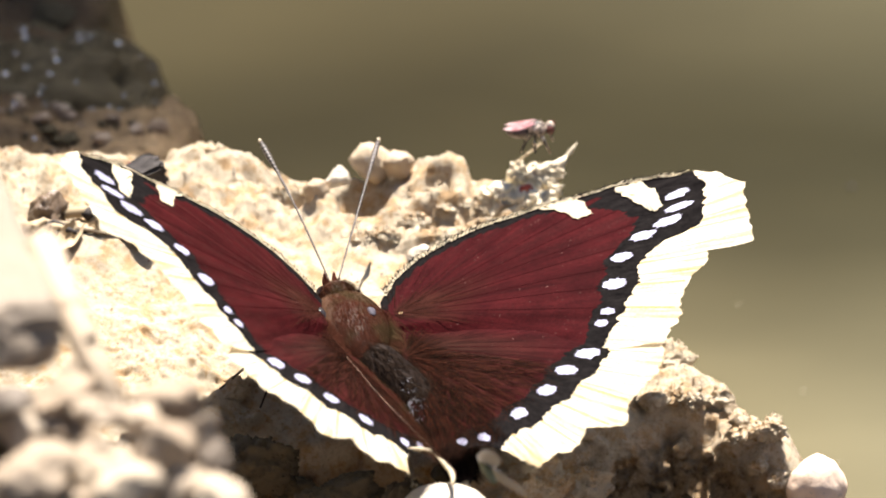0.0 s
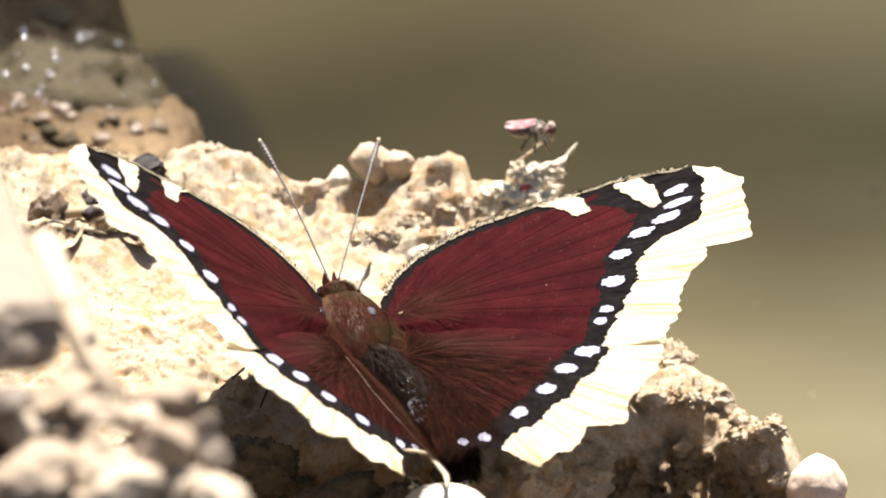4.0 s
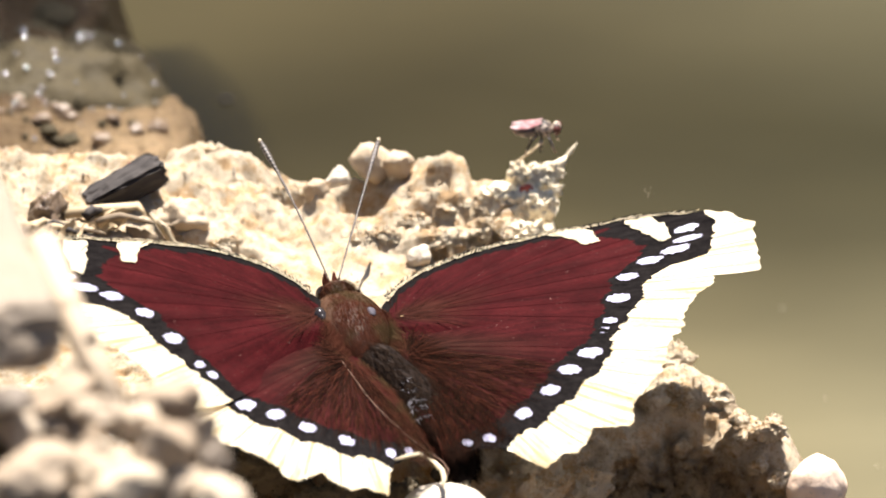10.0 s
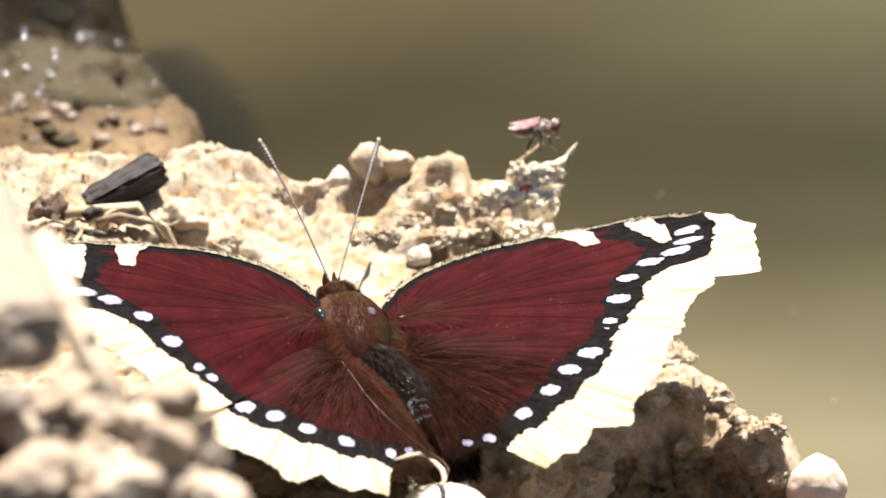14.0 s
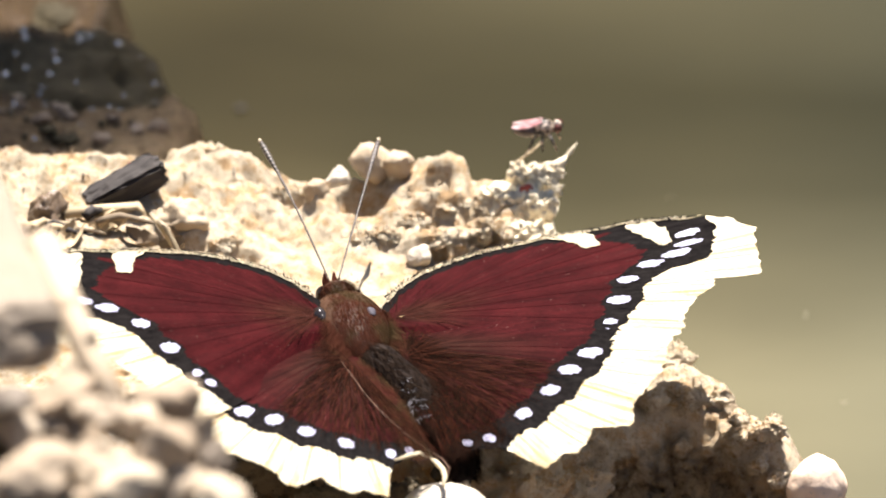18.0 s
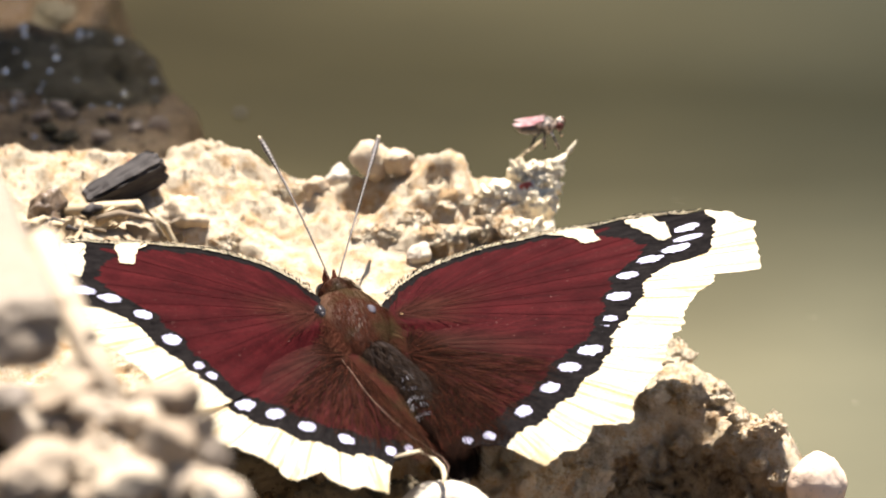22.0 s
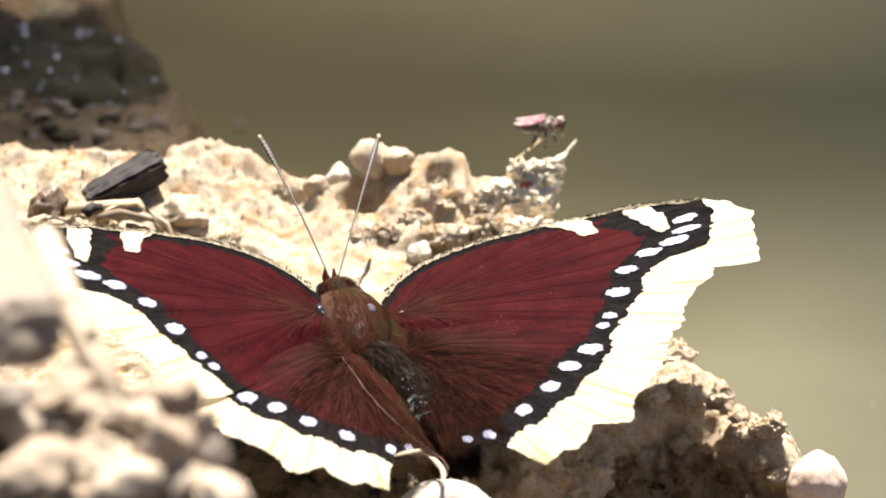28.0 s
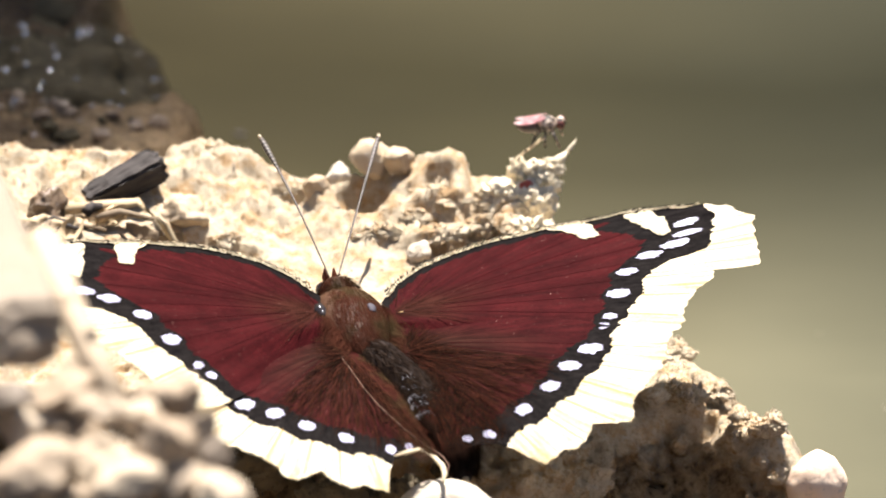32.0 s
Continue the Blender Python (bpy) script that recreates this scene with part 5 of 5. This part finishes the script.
def build_specks():
    """Small pale and dark bits that float on the water."""
    made = []
    pale, dark = PALE, BARK
    for i, (x, y, r, m) in enumerate(((40, 58, 0.09, pale), (20, 100, 0.08, pale), (44, 44, 0.08, pale), (33, 76, 0.09, pale), (46, 100, 0.25, dark), (-32, 119, 0.45, dark))):
        ob = new("floating_speck", lump_mesh("floating_speck", (r * 1.5, r, r * 0.5), m, i, detail=2))
        ob.matrix_world = pose(x * MM, y * MM, 0.0002)
        tagged(ob, "small bit of debris floating on muddy water", "debris", "floating bits")
        made.append(ob)
    return made


specks = build_specks()


# ---------- what moves ----------
def turn_of(dihedral, sweep, twist):
    return (Matrix.Rotation(-radians(dihedral), 3, "Y") @ Matrix.Rotation(radians(sweep), 3, "Z") @ Matrix.Rotation(radians(twist), 3, "X"))


# how far the wing is open; the forewing's angle, its sweep and twist, and the hind wing's opening, sweep and twist that go with it
RIGHT_TABLE = ((23.1, 22.1, -12.7, -14.2, 25.9, -2.1, -7.5), (25.8, 24.8, -12.0, -10.0, 25.8, -2.0, -7.5), (29.1, 28.3, -11.5, -6.0, 26.3, -3.4, -8.5),
               (47.0, 46.5, -10.5, -0.2, 40.4, -1.1, -7.4), (59.2, 58.8, -10.2, 1.1, 52.2, 0.6, -6.4))
LEFT_TABLE = ((10.2, 9.5, -15.7, -1.6, 4.5, -7.9, -7.0), (22.0, 21.3, -13.4, 0.1, 15.8, -6.2, -6.3), (31.3, 30.8, -12.1, -1.5, 25.5, -7.0, -8.9),
              (54.8, 54.6, -11.8, 1.5, 49.0, -1.0, -4.5), (67.2, 67.0, -11.1, 6.5, 60.5, -2.0, -5.0))
FLAP = ((0, 29.1, 31.3), (0.1, 30.2, 32.7), (0.2, 33.0, 36.5), (0.3, 36.4, 41.0), (0.4, 40.4, 46.0), (0.5, 43.8, 50.5), (0.6, 47.0, 54.8), (0.7, 51.2, 59.0),
        (0.8, 54.7, 62.5), (0.9, 57.6, 65.5), (1.0, 59.2, 67.2), (1.2, 59.2, 67.2), (1.3, 58.6, 66.6), (1.4, 57.2, 65.0), (1.5, 54.6, 62.5),
        (1.6, 50.3, 58.0), (1.7, 46.4, 54.0), (1.8, 42.2, 48.5), (1.9, 38.8, 44.0), (2.0, 33.9, 40.5))
BASK = ((2.5, 31.9, 38.5), (3, 32.8, 39.6), (3.5, 31.6, 36.7), (5.5, 26.9, 24.6), (6, 26.0, 22.0), (6.5, 25.3, 18.9), (7, 25.6, 19.9), (8, 25.6, 19.6), (8.5, 25.8, 20.8),
        (9, 25.8, 19.6), (9.5, 25.1, 17.6), (10, 23.9, 13.4), (11, 23.9, 14.1), (12, 24.1, 14.8), (13, 23.8, 13.8), (14, 23.6, 12.5), (16.5, 23.6, 12.2),
        (17.5, 23.4, 11.1), (19, 23.1, 10.2), (20, 23.4, 10.9), (21, 23.5, 11.7), (23, 23.8, 12.6), (25, 24.1, 13.6), (25.5, 24.4, 14.8), (28, 24.8, 15.2),
        (30, 25.5, 16.8), (31, 25.7, 17.9), (31.5, 25.2, 15.6), (32, 24.2, 11.9))


def wing_pose(table, opening, fore, sign):
    tab = np.array(table)
    row = [float(np.interp(opening, tab[:, 0], tab[:, i])) for i in range(1, 7)]
    m = turn_of(*(row[:3] if fore else row[3:]))
    root = Vector((3.2, 0, 0) if fore else (2.8, -3.5, -0.3)) * MM
    if sign < 0:
        mirror = Matrix.Diagonal((-1, 1, 1))
        m = mirror @ m @ mirror
        root.x = -root.x
    return Matrix.Translation(root) @ m.to_4x4()


def motions():
    # the reed sways: its shade leaves the mound and comes back
    sway = ((0, .35), (0.5, .35), (1, .5), (2, .8), (3, .95), (5.5, 1), (14, 1), (14.5, .92), (16.5, .1), (17, 0), (23, 0), (24, .08), (29, .08), (30.5, .2), (32, .3))
    walk(reed, [(t, pose(-0.110, 0.189, 0.010, -11.0 * f, -1.0 * f, 0)) for t, f in sway])
    for (fore, sign), wing in wings.items():
        rows = []
        for t, r, l in FLAP + BASK:
            rows.append((t, wing_pose(RIGHT_TABLE if sign > 0 else LEFT_TABLE, r if sign > 0 else l, fore, sign)))
        walk(wing, rows)
    perch = Vector((9.9, 29.0, 53.4))
    rows = []
    for t, dx, dz, pitch in ((0, -0.5, 0.0, -6), (2.2, -0.4, 0.0, -6), (3, -0.4, 0.1, -2), (7, -0.3, 0.1, -2), (7.6, 0.1, 0.1, -3), (10.8, 0.2, 0.1, -3), (11, 0.1, 0.3, -26), (11.3, 0.0, 0.2, -9),
                             (13, 0.0, 0.2, -9), (16.5, 0.2, 0.2, -6), (20, 0.4, 0.2, -6), (25, 0.6, 0.2, -5), (32, 0.6, 0.2, -5)):
        rows.append((t, pose((perch.x + dx) * MM, perch.y * MM, (perch.z + dz) * MM, 0, pitch, -8)))
    walk(fly, rows)
    rows = []
    for t, x, z in ((0, 13.4, 67.9), (0.1, 20.2, 47.8), (0.2, 28.3, 45.9), (0.3, 39.5, 57.6), (0.5, 44.5, 82.5), (8.7, 32.0, 82.5), (8.9, 20.9, 57.6), (9, 12.8, 47.4),
                    (9.1, 4.7, 57.6), (9.3, 1.0, 82.5), (10.2, 13.4, 82.5), (10.4, 10.9, 56.2), (10.5, 7.5, 47.3), (10.6, 9.7, 57.6), (10.8, 13.4, 82.5), (12.2, 19.6,
                    82.5), (12.3, 20.9, 57.6), (12.4, 24.6, 50.0), (12.5, 33.9, 46.3), (12.6, 50.7, 48.9), (12.7, 56.9, 44.5), (12.8, 44.5, 38.6), (12.9, 32.0, 37.5),
                    (13, 20.2, 37.7), (13.1, 10.9, 46.7), (13.2, 7.2, 59.1), (13.4, 6.0, 82.5), (25, 7.2, 82.5), (25.2, 7.2, 59.1), (25.3, 12.2, 52.2), (25.5, 33.3,
                    47.5), (25.6, 43.2, 51.8), (25.7, 50.7, 62.0), (26, 53.8, 82.5), (28.6, 44.5, 82.5), (28.9, 37.0, 56.2), (29, 31.7, 47.8), (29.15, 34.5, 49.6), (29.3,
                    35.9, 52.5), (29.45, 33.9, 50.3), (29.6, 32.0, 47.4), (29.7, 38.3, 57.6), (29.9, 44.5, 82.5), (31.2, 32.0, 82.5), (31.45, 28.3, 56.2), (31.6, 24.3,
                    37.0), (31.75, 29.6, 57.6), (32, 38.3, 82.5)):
        rows.append((t, pose(x * MM, 0.055, z * MM, 0, 0, 20)))
    walk(gnat, rows)
    rows = []
    for t, x, y, turn in ((0, -1.0, 7.2, 120), (29.1, -1.0, 7.2, 120), (29.4, -3.4, 10.6, 130), (29.7, -4.6, 12.8, 115), (30, -5.4, 14.6, 112), (30.3, -5.7, 14.2, 118),
                          (30.6, -5.9, 14.0, 125), (31, -5.2, 14.0, 110), (31.3, -5.0, 13.0, 112), (31.7, -2.4, 9.0, 112), (32, -1.0, 7.2, 120)):
        rows.append((t, pose(x * MM, y * MM, (ground_at(x, y) + 0.15) * MM, 0, 0, turn)))
    walk(ant, rows)
    walk(midge, [(0, pose(0.0047, -0.042, 0.0560, 60, 0, 110)), (0.1, pose(0.0058, -0.042, 0.0450, 60, 0, 100)), (0.3, pose(0.0088, -0.044, 0.0370, 60, 0, 90)),
                 (1, pose(0.020, -0.050, 0.0300, 20, 0, 60)), (32, pose(0.020, -0.050, 0.0300, 20, 0, 60))])
    for i, ob in enumerate(specks):
        m = ob.matrix_world.copy()
        walk(ob, [(0, m), (16, pose(0.004 + 0.001 * i, -0.002, 0) @ m), (32, pose(0.009, -0.004 - 0.001 * i, 0) @ m)])
    walk(water, [(0, pose(0.030, 0, 0)), (6, pose(0.030, 0.003, 0)), (14, pose(0.027, 0, 0)), (17, pose(0.012, 0.010, 0)), (24, pose(-0.008, 0.012, 0)), (32, pose(-0.014, 0.013, 0))])


motions()
